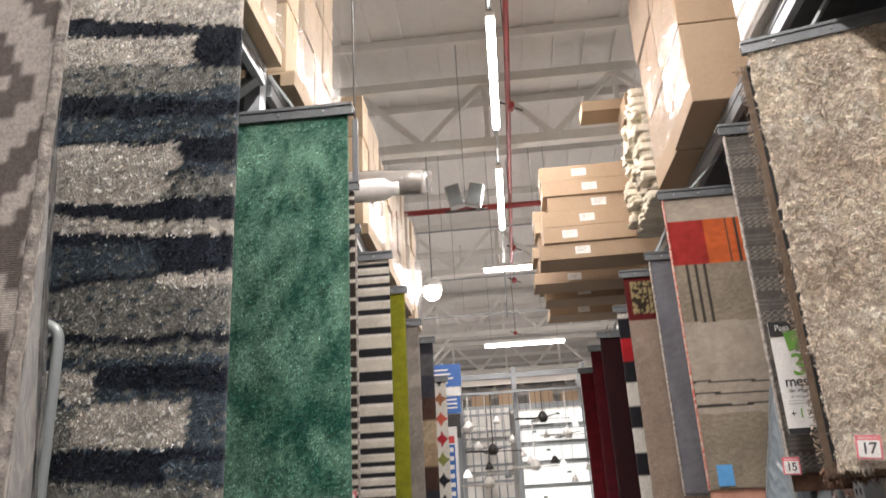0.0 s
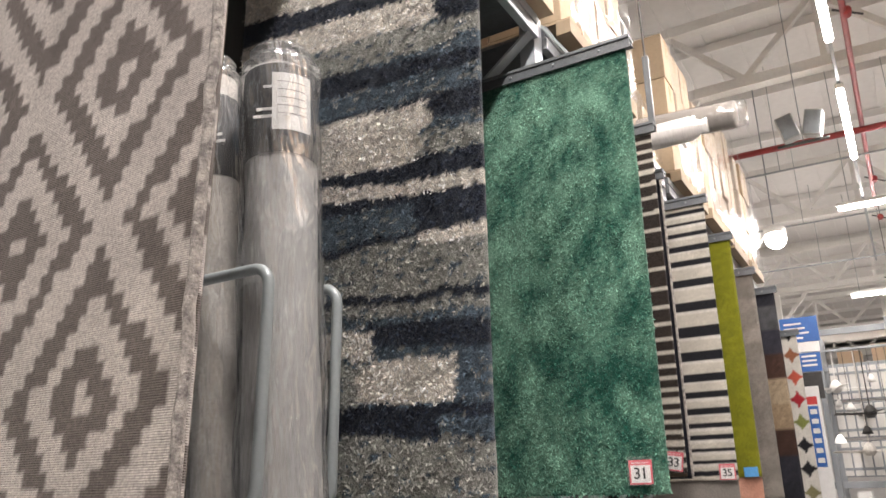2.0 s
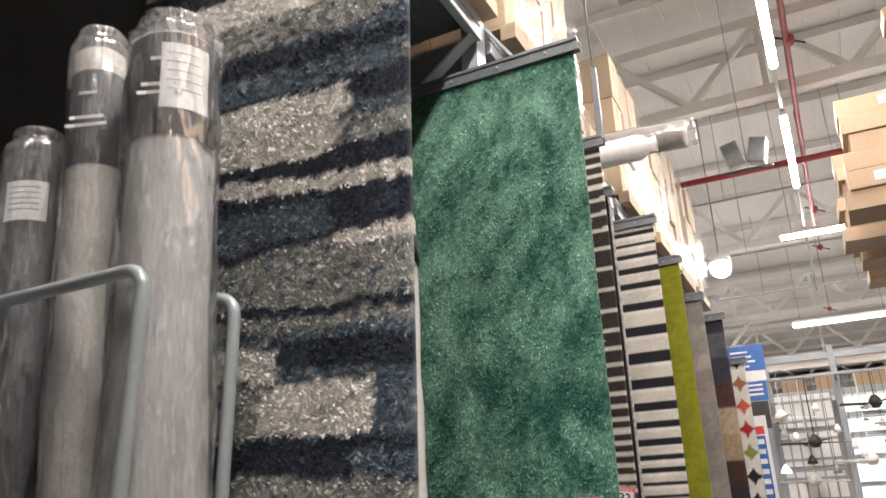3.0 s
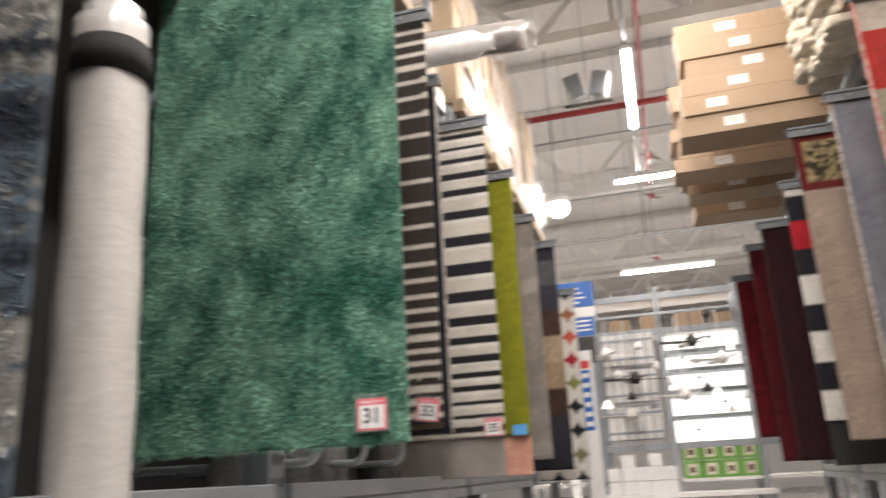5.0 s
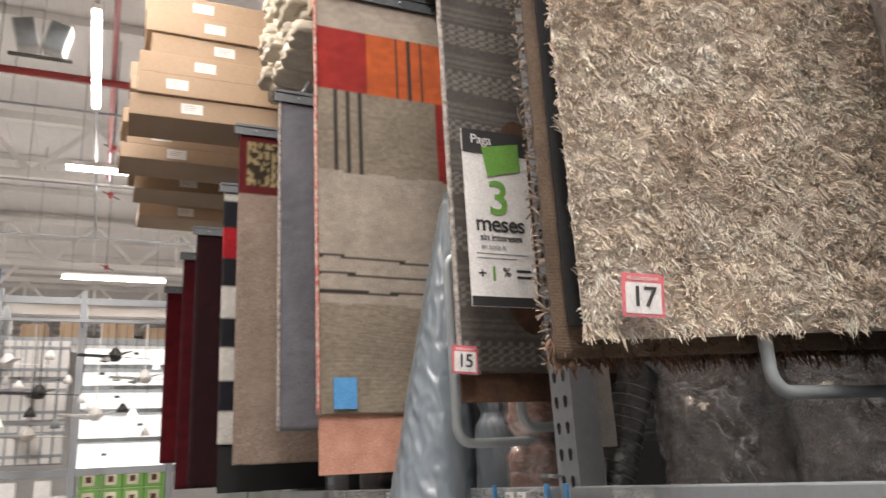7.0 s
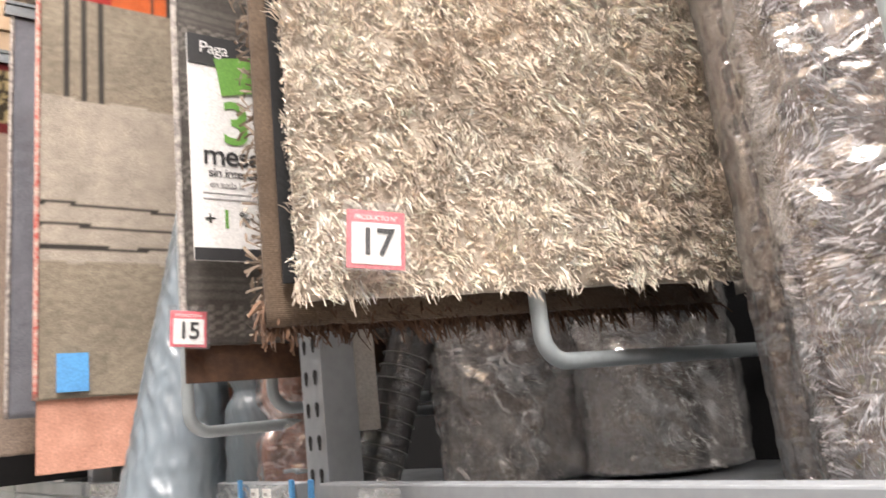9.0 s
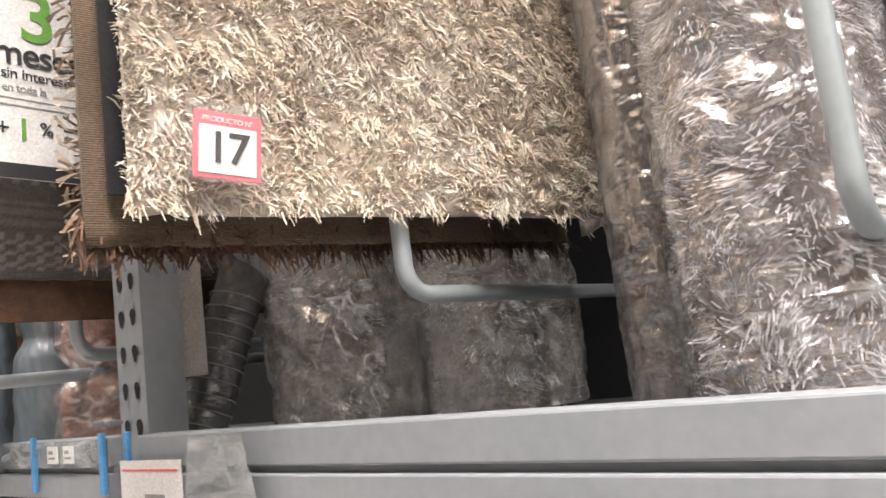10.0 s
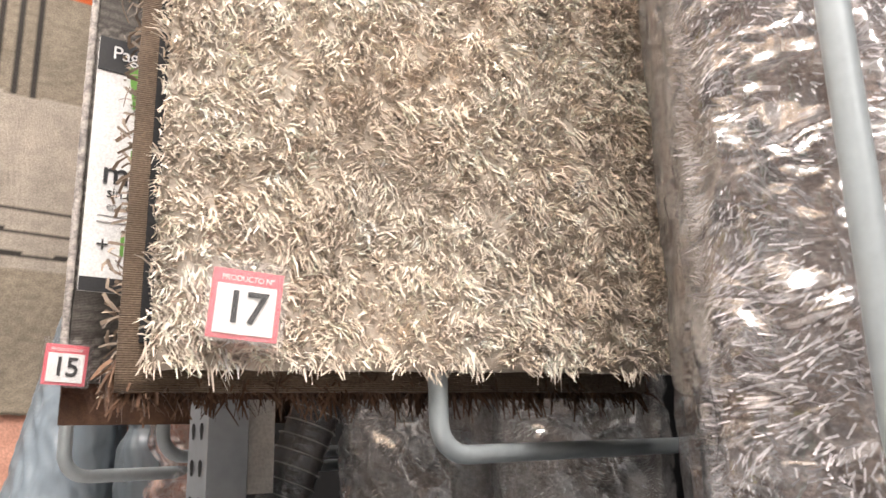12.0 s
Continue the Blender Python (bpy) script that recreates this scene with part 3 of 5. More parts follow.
structure("wall_south", block(-16.2, -9.2, 0, 16.2, -9, 9, 0), M["wall"], "plain white hall wall")
b = bmesh.new()
cuboid(b, -16.2, -9.2, 8.6, 16.2, 42.2, 8.8)
for i in range(66):
    x = -16 + i * 0.49
    cuboid(b, x, -9.2, 8.56, x + 0.10, 42.2, 8.605)
for i in range(26):
    y = -8 + i * 2.0
    cuboid(b, -16.2, y, 8.42, 16.2, y + 0.08, 8.57)
structure("ceiling", b, M["ceiling"], "white ribbed metal roof deck with purlins")


def roof_truss(y):
    root = thing("roof_truss", 0, y, 7.0, "white painted steel lattice roof truss", "truss", "roof trusses")
    part("lower_chord", block(-16, -0.09, 0, 16, 0.09, 0.16), M["white"], root)
    part("upper_chord", block(-16, -0.09, 1.15, 16, 0.09, 1.31), M["white"], root)
    one = bmesh.new()
    bar(one, (-1.05, 0, 0.14), (-0.03, 0, 1.17), 0.09)
    bar(one, (0.03, 0, 1.17), (1.05, 0, 0.14), 0.09)
    first = part("web_diagonal", one, M["white"], root)
    first.location.x = -14.7
    post = part("web_post", block(-0.04, -0.04, 0.14, 0.04, 0.04, 1.17, 0), M["white"], root)
    post.location.x = -14.7
    for i in range(1, 15):
        for src in (first, post):
            o = src.copy()
            scene.collection.objects.link(o)
            o.location.x = -14.7 + i * 2.1
    return root


truss = roof_truss(10.9)
for y in (4.5, 17.3, 23.7, 30.1, 36.5):
    copy_thing(truss, pose(0, y, 7.0))

# long girder on the left with its brackets
g = thing("roof_girder", -3.3, 4, 6.2, "white painted lengthwise steel roof girder", "girder")
part("web_plate", block(-0.05, -12, 0, 0.05, 37, 0.5), M["white"], g)
part("flange", block(-0.16, -12, -0.03, 0.16, 37, 0), M["white"], g)
part("flange", block(-0.16, -12, 0.5, 0.16, 37, 0.53), M["white"], g)
for y in (10.9, 17.3, 23.7):
    c = thing("steel_column", -2.6, y, 0, "white painted square steel column", "column", "columns")
    part("shaft", block(-0.11, -0.11, 0.02, 0.11, 0.11, 7.0, 0.01), M["white"], c)
    part("base_plate", block(-0.2, -0.2, 0, 0.2, 0.2, 0.02), M["white"], c)
    s = bmesh.new()
    bar(s, (0.0, 0, 6.0), (0.85, 0, 7.0), 0.09)
    part("knee_brace", s, M["white"], c)

# sprinkler pipes
p = thing("sprinkler_pipe", 0.33, -8, 6.62, "red painted sprinkler main under the roof", "pipe")
b = bmesh.new()
rod(b, [(0, 0, 0), (-0.05, 24, 0)], 0.035, 12)
part("main_run", b, M["pipe"], p, "", True)
for y in (3.5, 9.0, 14.6, 16.8, 22.0):
    b = bmesh.new()
    lathe(b, [(0.05, -0.06), (0.055, -0.02), (0.055, 0.05), (0.03, 0.07)], 12)
    o = part("coupling", b, M["pipe"], p)
    o.location = (0, y + 8, 0)
    o.rotation_euler.x = radians(90)
    b = bmesh.new()
    bar(b, (-0.14, -0.05, 0.05), (0.16, 0.06, -0.05), 0.018)
    rod(b, [(0, 0, 0), (0, 0, 2.0)], 0.008, 6)
    o = part("pipe_hanger", b, M["dark"], p)
    o.location = (0, y + 8, 0)
q_ = thing("sprinkler_pipe", -3.2, 12.2, 6.55, "red painted sprinkler branch across the aisle", "pipe")
b = bmesh.new()
rod(b, [(0, 0, 0.0), (9, 0, -0.02)], 0.05, 12)
part("branch_run", b, M["pipe"], q_, "", True)
for y in (13.2, 16.2, 19.4):
    c = thing("ceiling_conduit", -6, y, 6.55, "thin grey conduit hung under the roof", "conduit", "conduits")
    b = bmesh.new()
    rod(b, [(0, 0, 0), (12, 0, 0.02)], 0.018, 8)
    part("tube", b, M["steel"], c)
    for k in range(6):
        b = bmesh.new()
        rod(b, [(1 + k * 2, 0, 0), (1 + k * 2, 0, 2.0)], 0.006, 5)
        part("drop_rod", b, M["steel"], c)


def strip_light(x, y, z, length, yaw=0.0):
    root = thing("strip_light", x, y, z, "lit white strip light hung on rods", "lamp", "strip lights", "", yaw)
    part("housing", block(-0.045, 0, 0.03, 0.045, length, 0.09, 0.006), M["white"], root)
    b = bmesh.new()
    rod(b, [(0, 0.02, 0.0), (0, length - 0.02, 0.0)], 0.045, 12)
    part("diffuser", b, M["lit"], root, "glowing white diffuser", True)
    for y2 in (0.2, length - 0.2):
        b = bmesh.new()
        rod(b, [(0, y2, 0.09), (0, y2, 8.57 - z)], 0.006, 5)
        part("drop_rod", b, M["steel"], root)
    return root


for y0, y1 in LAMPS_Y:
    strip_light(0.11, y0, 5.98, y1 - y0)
strip_light(0.97, 13.95, 5.98, 1.27, 90)
strip_light(1.63, 20.6, 5.98, 2.2, 90)
strip_light(-3.0, 24, 5.98, 2.2, 90)
# unseen strips hidden by the racks, added to brighten the ceiling
for x in (-5.2, 5.4):
    for k in range(8):
        strip_light(x, 1.0 + k * 4.2, 5.98, 2.2)
rail = thing("lamp_rail", 0.11, -8, 6.08, "grey lighting trunking over the aisle", "rail")
part("trunking", block(-0.02, 0, 0, 0.02, 26, 0.04), M["steel"], rail)

# twin loudspeakers on a drop rod
sp = thing("loudspeaker_pair", -0.40, 10.1, 5.62, "two grey box loudspeakers on one ceiling rod", "loudspeaker")
for sx in (-1, 1):
    b = bmesh.new()
    cuboid(b, -0.13, -0.14, -0.2, 0.13, 0.14, 0.2, 0.02)
    o = part("cabinet", b, M["speaker"], sp)
    o.matrix_local = pose(sx * 0.15, 0, 0.24, 10, sx * 14, 0) @ Matrix.Diagonal((0.82, 0.82, 0.82, 1))
    gr = part("grille", block(-0.11, -0.148, -0.18, 0.11, -0.141, 0.18, 0.003), M["hanger"], o)
b = bmesh.new()
rod(b, [(0, 0, 0.02), (0, 0, 2.95)], 0.006, 8)
part("drop_rod", b, M["steel"], sp)
part("yoke", block(-0.3, -0.02, 0.0, 0.3, 0.02, 0.03), M["dark"], sp)

cb = thing("hanging_cable", -0.93, 4.72, 3.6, "thin dark cable hung from the roof beside the rugs", "cable")
b = bmesh.new()
rod(b, [(0.0, 0, 0.3), (-0.03, 0, 4.96)], 0.008, 6)
part("cable", b, M["dark"], cb)
part("end_bar", block(-0.02, -0.015, 0.02, 0.02, 0.015, 0.55, 0.004), M["hanger"], cb)

# floodlight
fl = thing("floodlight", -1.25, 13.4, 5.55, "round lit white floodlight below the roof", "lamp")
b = bmesh.new()
lathe(b, [(0.06, 0.16), (0.17, 0.10), (0.19, 0.0)][::-1], 20)
part("reflector", b, M["white"], fl, "", True)
b = bmesh.new()
bmesh.ops.create_uvsphere(b, u_segments=16, v_segments=10, radius=0.17, matrix=pose(0, 0, -0.08))
part("lit_globe", b, M["bulb"], fl, "glowing globe", True)
b = bmesh.new()
rod(b, [(0, 0, 0.15), (0, 0, 3.03)], 0.012, 6)
part("drop_rod", b, M["steel"], fl)

# ---- racks ----


def upright(parent, x, y, height, face=-1, holes_from=1.0, holes_to=2.3):
    """A folded steel upright with two columns of keyhole slots on its aisle side."""
    b = bmesh.new()
    d = 0.09 if face < 0 else -0.09
    t = 0.005 if face < 0 else -0.005
    ring = [(x, y - 0.055), (x, y + 0.055), (x + d, y + 0.055), (x + d, y + 0.05), (x + t, y + 0.05), (x + t, y - 0.05), (x + d, y - 0.05), (x + d, y - 0.055)]
    low = [b.verts.new((*p, 0)) for p in ring]
    bottom = b.faces.new(low)
    top = bmesh.ops.extrude_face_region(b, geom=[bottom])["geom"]
    bmesh.ops.translate(b, vec=(0, 0, height), verts=[v for v in top if isinstance(v, bmesh.types.BMVert)])
    bmesh.ops.recalc_face_normals(b, faces=b.faces[:])
    post = part("upright", b, M["rack"], parent, "grey slotted steel upright")
    key = bmesh.new()
    outline = [(0.0115 * math.cos(radians(a)), 0.0115 * math.sin(radians(a)) + 0.006) for a in range(-30, 211, 30)] + [(-0.006, -0.016), (0.0, -0.019), (0.006, -0.016)]
    key.faces.new([key.verts.new((0, p, q)) for p, q in outline])
    mesh = bpy.data.meshes.new("slot")
    key.to_mesh(mesh)
    key.free()
    mesh.materials.append(M["hole"])
    z = holes_from
    while z < holes_to:
        for dy in (-0.024, 0.024):
            o = new("slot", mesh)
            o.parent = post
            o.location = (x + 0.0025 * face * (1 if face < 0 else 1), y + dy, z)
        z += 0.076
    return post


def beam(parent, x, y0, y1, z_top, height=0.13, face=-1, material="rack"):
    """A stepped box beam: a lip at the top, a wide face and a groove below."""
    b = bmesh.new()
    s = 1 if face < 0 else -1
    lo, hi = sorted((x, x + s * 0.045))
    cuboid(b, lo, y0, z_top - 0.062, hi, y1, z_top, 0.004)
    lo2, hi2 = sorted((x + s * 0.012, x + s * 0.045))
    cuboid(b, lo2, y0, z_top - 0.074, hi2, y1, z_top - 0.062)
    cuboid(b, lo, y0, z_top - height, hi, y1, z_top - 0.074, 0.004)
    return part("shelf_beam", b, M[material], parent)


RACK_Y = [-3.6, -1.04, 1.51, 4.06, 6.6, 9.15, 11.0]


def pallet_rack(name, x, depth, shelf, upper, face, label, shift=0.0):
    root = thing(name, x, RACK_Y[0], 0, label, "rack")
    root.matrix_world = Matrix.Identity(4)
    s = 1 if face < 0 else -1
    stations = [v + shift for v in RACK_Y]
    for y in stations:
        upright(root, x + s * 0.03, y, 4.02, face, 1.0, 2.2)
        upright(root, x + s * depth, y, 4.02, -face, 1.0, 1.01)
        b = bmesh.new()
        for k in range(4):
            a = (x + s * 0.1, y, 0.3 + k * 0.75)
            c = (x + s * (depth - 0.1), y, 0.3 + (k + 1) * 0.75)
            if k % 2:
                a, c = (a[0], y, c[2]), (c[0], y, a[2])
            bar(b, a, c, 0.03)
        part("frame_bracing", b, M["rack"], root)
    # added sheet whose black stands for the shaded depth behind the rolls
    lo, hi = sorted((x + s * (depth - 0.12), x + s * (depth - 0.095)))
    part("back_panel", block(lo, stations[0], 0, hi, stations[-1], 4.0, 0), M["black"], root, "added black sheet standing in for the dark depth of the rack")
    for y0, y1 in zip(stations, stations[1:]):
        for z in (shelf, upper):
            beam(root, x, y0 + 0.06, y1 - 0.06, z, 0.13 if z == shelf else 0.15, face)
            beam(root, x + s * depth, y0 + 0.06, y1 - 0.06, z, 0.13, -face)
            lo, hi = sorted((x + s * 0.05, x + s * (depth - 0.05)))
            drop = 0.065 if z == shelf else 0.0
            part("deck", block(lo, y0 + 0.06, z - 0.03 - drop, hi, y1 - 0.06, z - 0.008 - drop, 0), M["hanger"], root)
    return root


right_rack = pallet_rack("pallet_rack", 1.62, 1.1, 1.215, 3.98, -1, "tall grey steel pallet rack holding rugs")
left_rack = pallet_rack("pallet_rack", -1.25, 1.1, 1.30, 3.98, 1, "tall grey steel pallet rack holding rugs", -0.3)


def divider(x, y, z0, z1, side, group="roll dividers"):
    """A loop of bent tube that keeps standing rolls apart."""
    root = thing("roll_divider", x, y, z0, "bent grey steel tube loop between standing rolls", "divider", group)
    s = side
    r = 0.055
    h = z1 - z0
    pts = [(s * 0.9, 0, 0), (s * 0.3, 0, 0)] + arc((s * r, 0, r), r, -90, -180, (s, 0, 0), (0, 0, 1))
    pts += arc((s * r, 0, h - r), r, 180, 90, (s, 0, 0), (0, 0, 1)) + [(s * 0.3, 0, h), (s * 0.9, 0, h)]
    b = bmesh.new()
    rod(b, pts, 0.016, 12)
    part("tube_loop", b, M["tube"], root, "", True)
    return root


divider(-1.27, 1.74, 1.37, 2.0, -1)
divider(-1.27, 2.035, 1.37, 2.01, -1)
divider(-1.20, 3.92, 1.37, 2.0, -1)
divider(1.79, 3.39, 1.405, 2.05, 1)
divider(1.755, 2.69, 1.38, 2.05, 1)
divider(1.66, 4.32, 1.40, 2.05, 1)
divider(1.46, 4.40, 1.36, 2.0, 1)
divider(-1.22, 4.42, 1.37, 2.0, -1)
divider(-1.22, 4.9, 1.37, 2.0, -1)

# ---- rugs on the left rack ----
hanging_rug(-0.66, 0.97, 1.30, 3.55, 0.95, 0, kilim_dye, "flat woven rug with stepped taupe and cream diamonds", "weave", 0.0085, -1, 0.010, "backing", 0.0, sway=0.01, hem="graycord")
blue = hanging_rug(-0.805, 2.12, 1.25, 3.58, 1.05, 0, blue_dye, "shaggy rug with navy, grey and cream bands", "pile", 0.012, -1, 0.016, "black", 0.0, base=1.0)
number_tag(blue, -0.05, -0.03, 0.075, "30", 0, 15)
rng = np.random.default_rng(3)
mesh = tufts(1.05, 2.33, 0.0078, 0.0135, 0.0026, lambda u, v: blue_dye(1.05 - u, v), rng, 0.5, 0.012, -0.805 * 7 + 2.12, 0.0, 0.0, 0.0, 0.36, 0.0, 0.75, 0.42)
mesh.transform(Matrix.Translation((-1.05, 0, 0)))
tagged(part("pile_surface", mesh, M["shag"], blue), kind="stuff")
# ground dyed darker than its own pile, for shaded gaps
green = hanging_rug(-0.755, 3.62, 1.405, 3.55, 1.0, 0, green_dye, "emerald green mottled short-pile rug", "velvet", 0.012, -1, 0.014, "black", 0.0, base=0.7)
number_tag(green, -0.11, -0.022, 0.09, "31")
mesh = tufts(1.0, 2.145, 0.0080, 0.0145, 0.0026, lambda u, v: green_dye(1.0 - u, v), rng, 0.8, 0.012, -0.755 * 7 + 3.62, 0.0, 0.0, 0.0, 0.40, 0.0, 0.75, 0.36)
mesh.transform(Matrix.Translation((-1.0, 0, 0)))
tagged(part("pile_surface", mesh, M["shag"], green), kind="stuff")
r = hanging_rug(-0.92, 4.6, 1.52, 3.55, 0.9, 0, brown_dye, "dark brown rug with thin cream stripes", "weave", 0.011, -1, 0.012, "backing", 0.02)
number_tag(r, -0.06, -0.02, 0.06, "33", 0, 8)
hanging_rug(-1.0, 5.05, 1.50, 3.42, 0.9, 0, plain_dye((0.012, 0.012, 0.018), 0.3), "dark navy rug with a pale fringed edge", "velvet", 0.03, -1, 0.014, "rollgrey", 0.0, hem="graycord", sway=0.02)
r = hanging_rug(-0.86, 5.65, 1.50, 3.42, 0.9, 0, bw_dye, "cream rug with black cross stripes", "weave", 0.011, -1, 0.012, "taupe", 0.22)
number_tag(r, -0.06, -0.02, 0.05, "35")
r = hanging_rug(-0.87, 6.6, 1.54, 3.42, 0.85, 0, lime_dye, "plain lime green short-pile rug", "velvet", 0.03, -1, 0.016, "salmon", 0.26)
part("price_card", block(-0.12, -0.024, 0.0, -0.02, -0.021, 0.07, 0), M["sky"], r, "light blue price card")
hanging_rug(-0.835, 7.3, 1.38, 3.29, 0.8, 0, slate_patch_dye, "grey and beige patchwork rug", "velvet", 0.03, -1, 0.014, "black", 0.0)
hanging_rug(-0.80, 8.3, 1.30, 3.34, 0.8, 0, dark_patch_dye, "dark patchwork rug in black, brown and tan", "velvet", 0.03, -1, 0.014, "black", 0.0)
hanging_rug(-0.75, 9.2, 1.20, 3.06, 0.8, 0, star_dye, "cream rug with a multicoloured petal tile pattern", "weave", 0.014, -1, 0.012, "black", 0.0)

# ---- rugs on the right rack ----
SHAG_W, SHAG_H, SHAG_CURL = 1.05, 2.06, 0.26
# base 0.6 puts the shade between the tufts into the ground's colour
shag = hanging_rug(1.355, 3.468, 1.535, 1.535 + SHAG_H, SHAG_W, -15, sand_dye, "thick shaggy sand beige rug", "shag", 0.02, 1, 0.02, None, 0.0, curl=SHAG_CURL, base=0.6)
mesh = tufts(SHAG_W, SHAG_H, 0.0046, 0.022, 0.0014, sand_dye, rng, 0.2, 0.012, 1.355 * 7 + 3.468, SHAG_CURL, 0.02, 0.004, 0.26, 0.023, 0.5, 0.6)
tagged(part("pile_surface", mesh, M["shag"], shag), kind="stuff")
number_tag(shag, 0.118, -0.050, 0.083, "17", 0, 5, 0.097)
# the rug hung back to back with it
back_rug = hanging_rug(1.34, 3.575, 1.508, 3.58, 0.95, -14, plain_dye((0.14, 0.10, 0.07), 0.3), "brown backed shaggy rug hung behind the beige one", "weave", 0.03, 1, 0.018, "brown", 0.01, hanger=False)
# no lining seen here: the gap's darkness is made as a black sheet
part("felt_lining", block(0.028, -0.02, 0.07, 0.93, -0.014, 2.05, 0.001), M["black"], back_rug, "black sheet standing in for the shaded gap between the rugs")
mesh = tufts(0.95, 0.06, 0.0062, 0.042, 0.0026, plain_dye((0.13, 0.075, 0.048), 0.4), rng, 1.3)
mesh.transform(Matrix.Translation((0, 0.02, 0)))
tagged(part("fringe", mesh, M["shag"], back_rug, "dark brown yarn fringe"), kind="stuff")
mesh = tufts(2.1, 0.045, 0.012, 0.040, 0.0026, plain_dye((0.30, 0.235, 0.18), 0.4), rng, 0.6)
mesh.transform(Matrix.Translation((0.01, 0.05, 0)) @ pose(0, 0, 0, 0, -90, 0))
tagged(part("fringe", mesh, M["shag"], back_rug, "tan yarn fringe on the edge"), kind="stuff")
basket = hanging_rug(1.40, 4.22, 1.565, 3.52, 0.9, 0, basket_dye, "dark grey basket-weave rug with dotted bands", "weave", 0.008, 1, 0.012, "brown", 0.09, hem="graycord", sway=0.05)
number_tag(basket, 0.0, -0.035, 0.035, "15", 0, 3, 0.086)
orange = hanging_rug(1.215, 5.22, 1.53, 3.55, 0.70, 0, orange_dye, "wool rug with red, orange and beige blocks", "weave", 0.01, 1, 0.012, "salmon", 0.24, hem="pinkcord")
part("price_card", block(0.06, -0.026, 0.02, 0.16, -0.022, 0.15, 0), M["sky"], orange, "light blue price card in a pocket")
hanging_rug(1.215, 6.0, 1.52, 3.35, 0.85, 0, plain_dye((0.16, 0.165, 0.185), 0.2), "plain slate grey rug with a pale cord edge", "weave", 0.03, 1, 0.014, "rollgrey", 0.0, hem="graycord")
hanging_rug(1.09, 6.6, 1.38, 3.40, 0.85, 0, persian_dye, "beige rug with a dark red ornamental border", "velvet", 0.014, 1, 0.014, "black", 0.0)
r = hanging_rug(1.10, 7.3, 1.53, 3.27, 0.8, 0, checker_dye, "black rug with white and red squares", "velvet", 0.02, 1, 0.014, "black", 0.3)
hanging_rug(1.02, 8.2, 1.27, 3.23, 0.8, 0, plain_dye((0.022, 0.004, 0.006), 0.3), "very dark wine red rug", "velvet", 0.04, 1, 0.014, "black", 0.0)
hanging_rug(1.015, 9.2, 1.27, 3.30, 0.8, 0, plain_dye((0.075, 0.005, 0.010), 0.4, 9), "dark red rug hung at the aisle's end", "velvet", 0.04, 1, 0.014, "black", 0.0)
r = hanging_rug(0.955, 10.2, 1.52, 3.22, 0.8, 0, plain_dye((0.11, 0.005, 0.010), 0.4, 9), "crimson rug hung at the aisle's end", "velvet", 0.04, 1, 0.014, "black", 0.0)

# ---- rolls ----


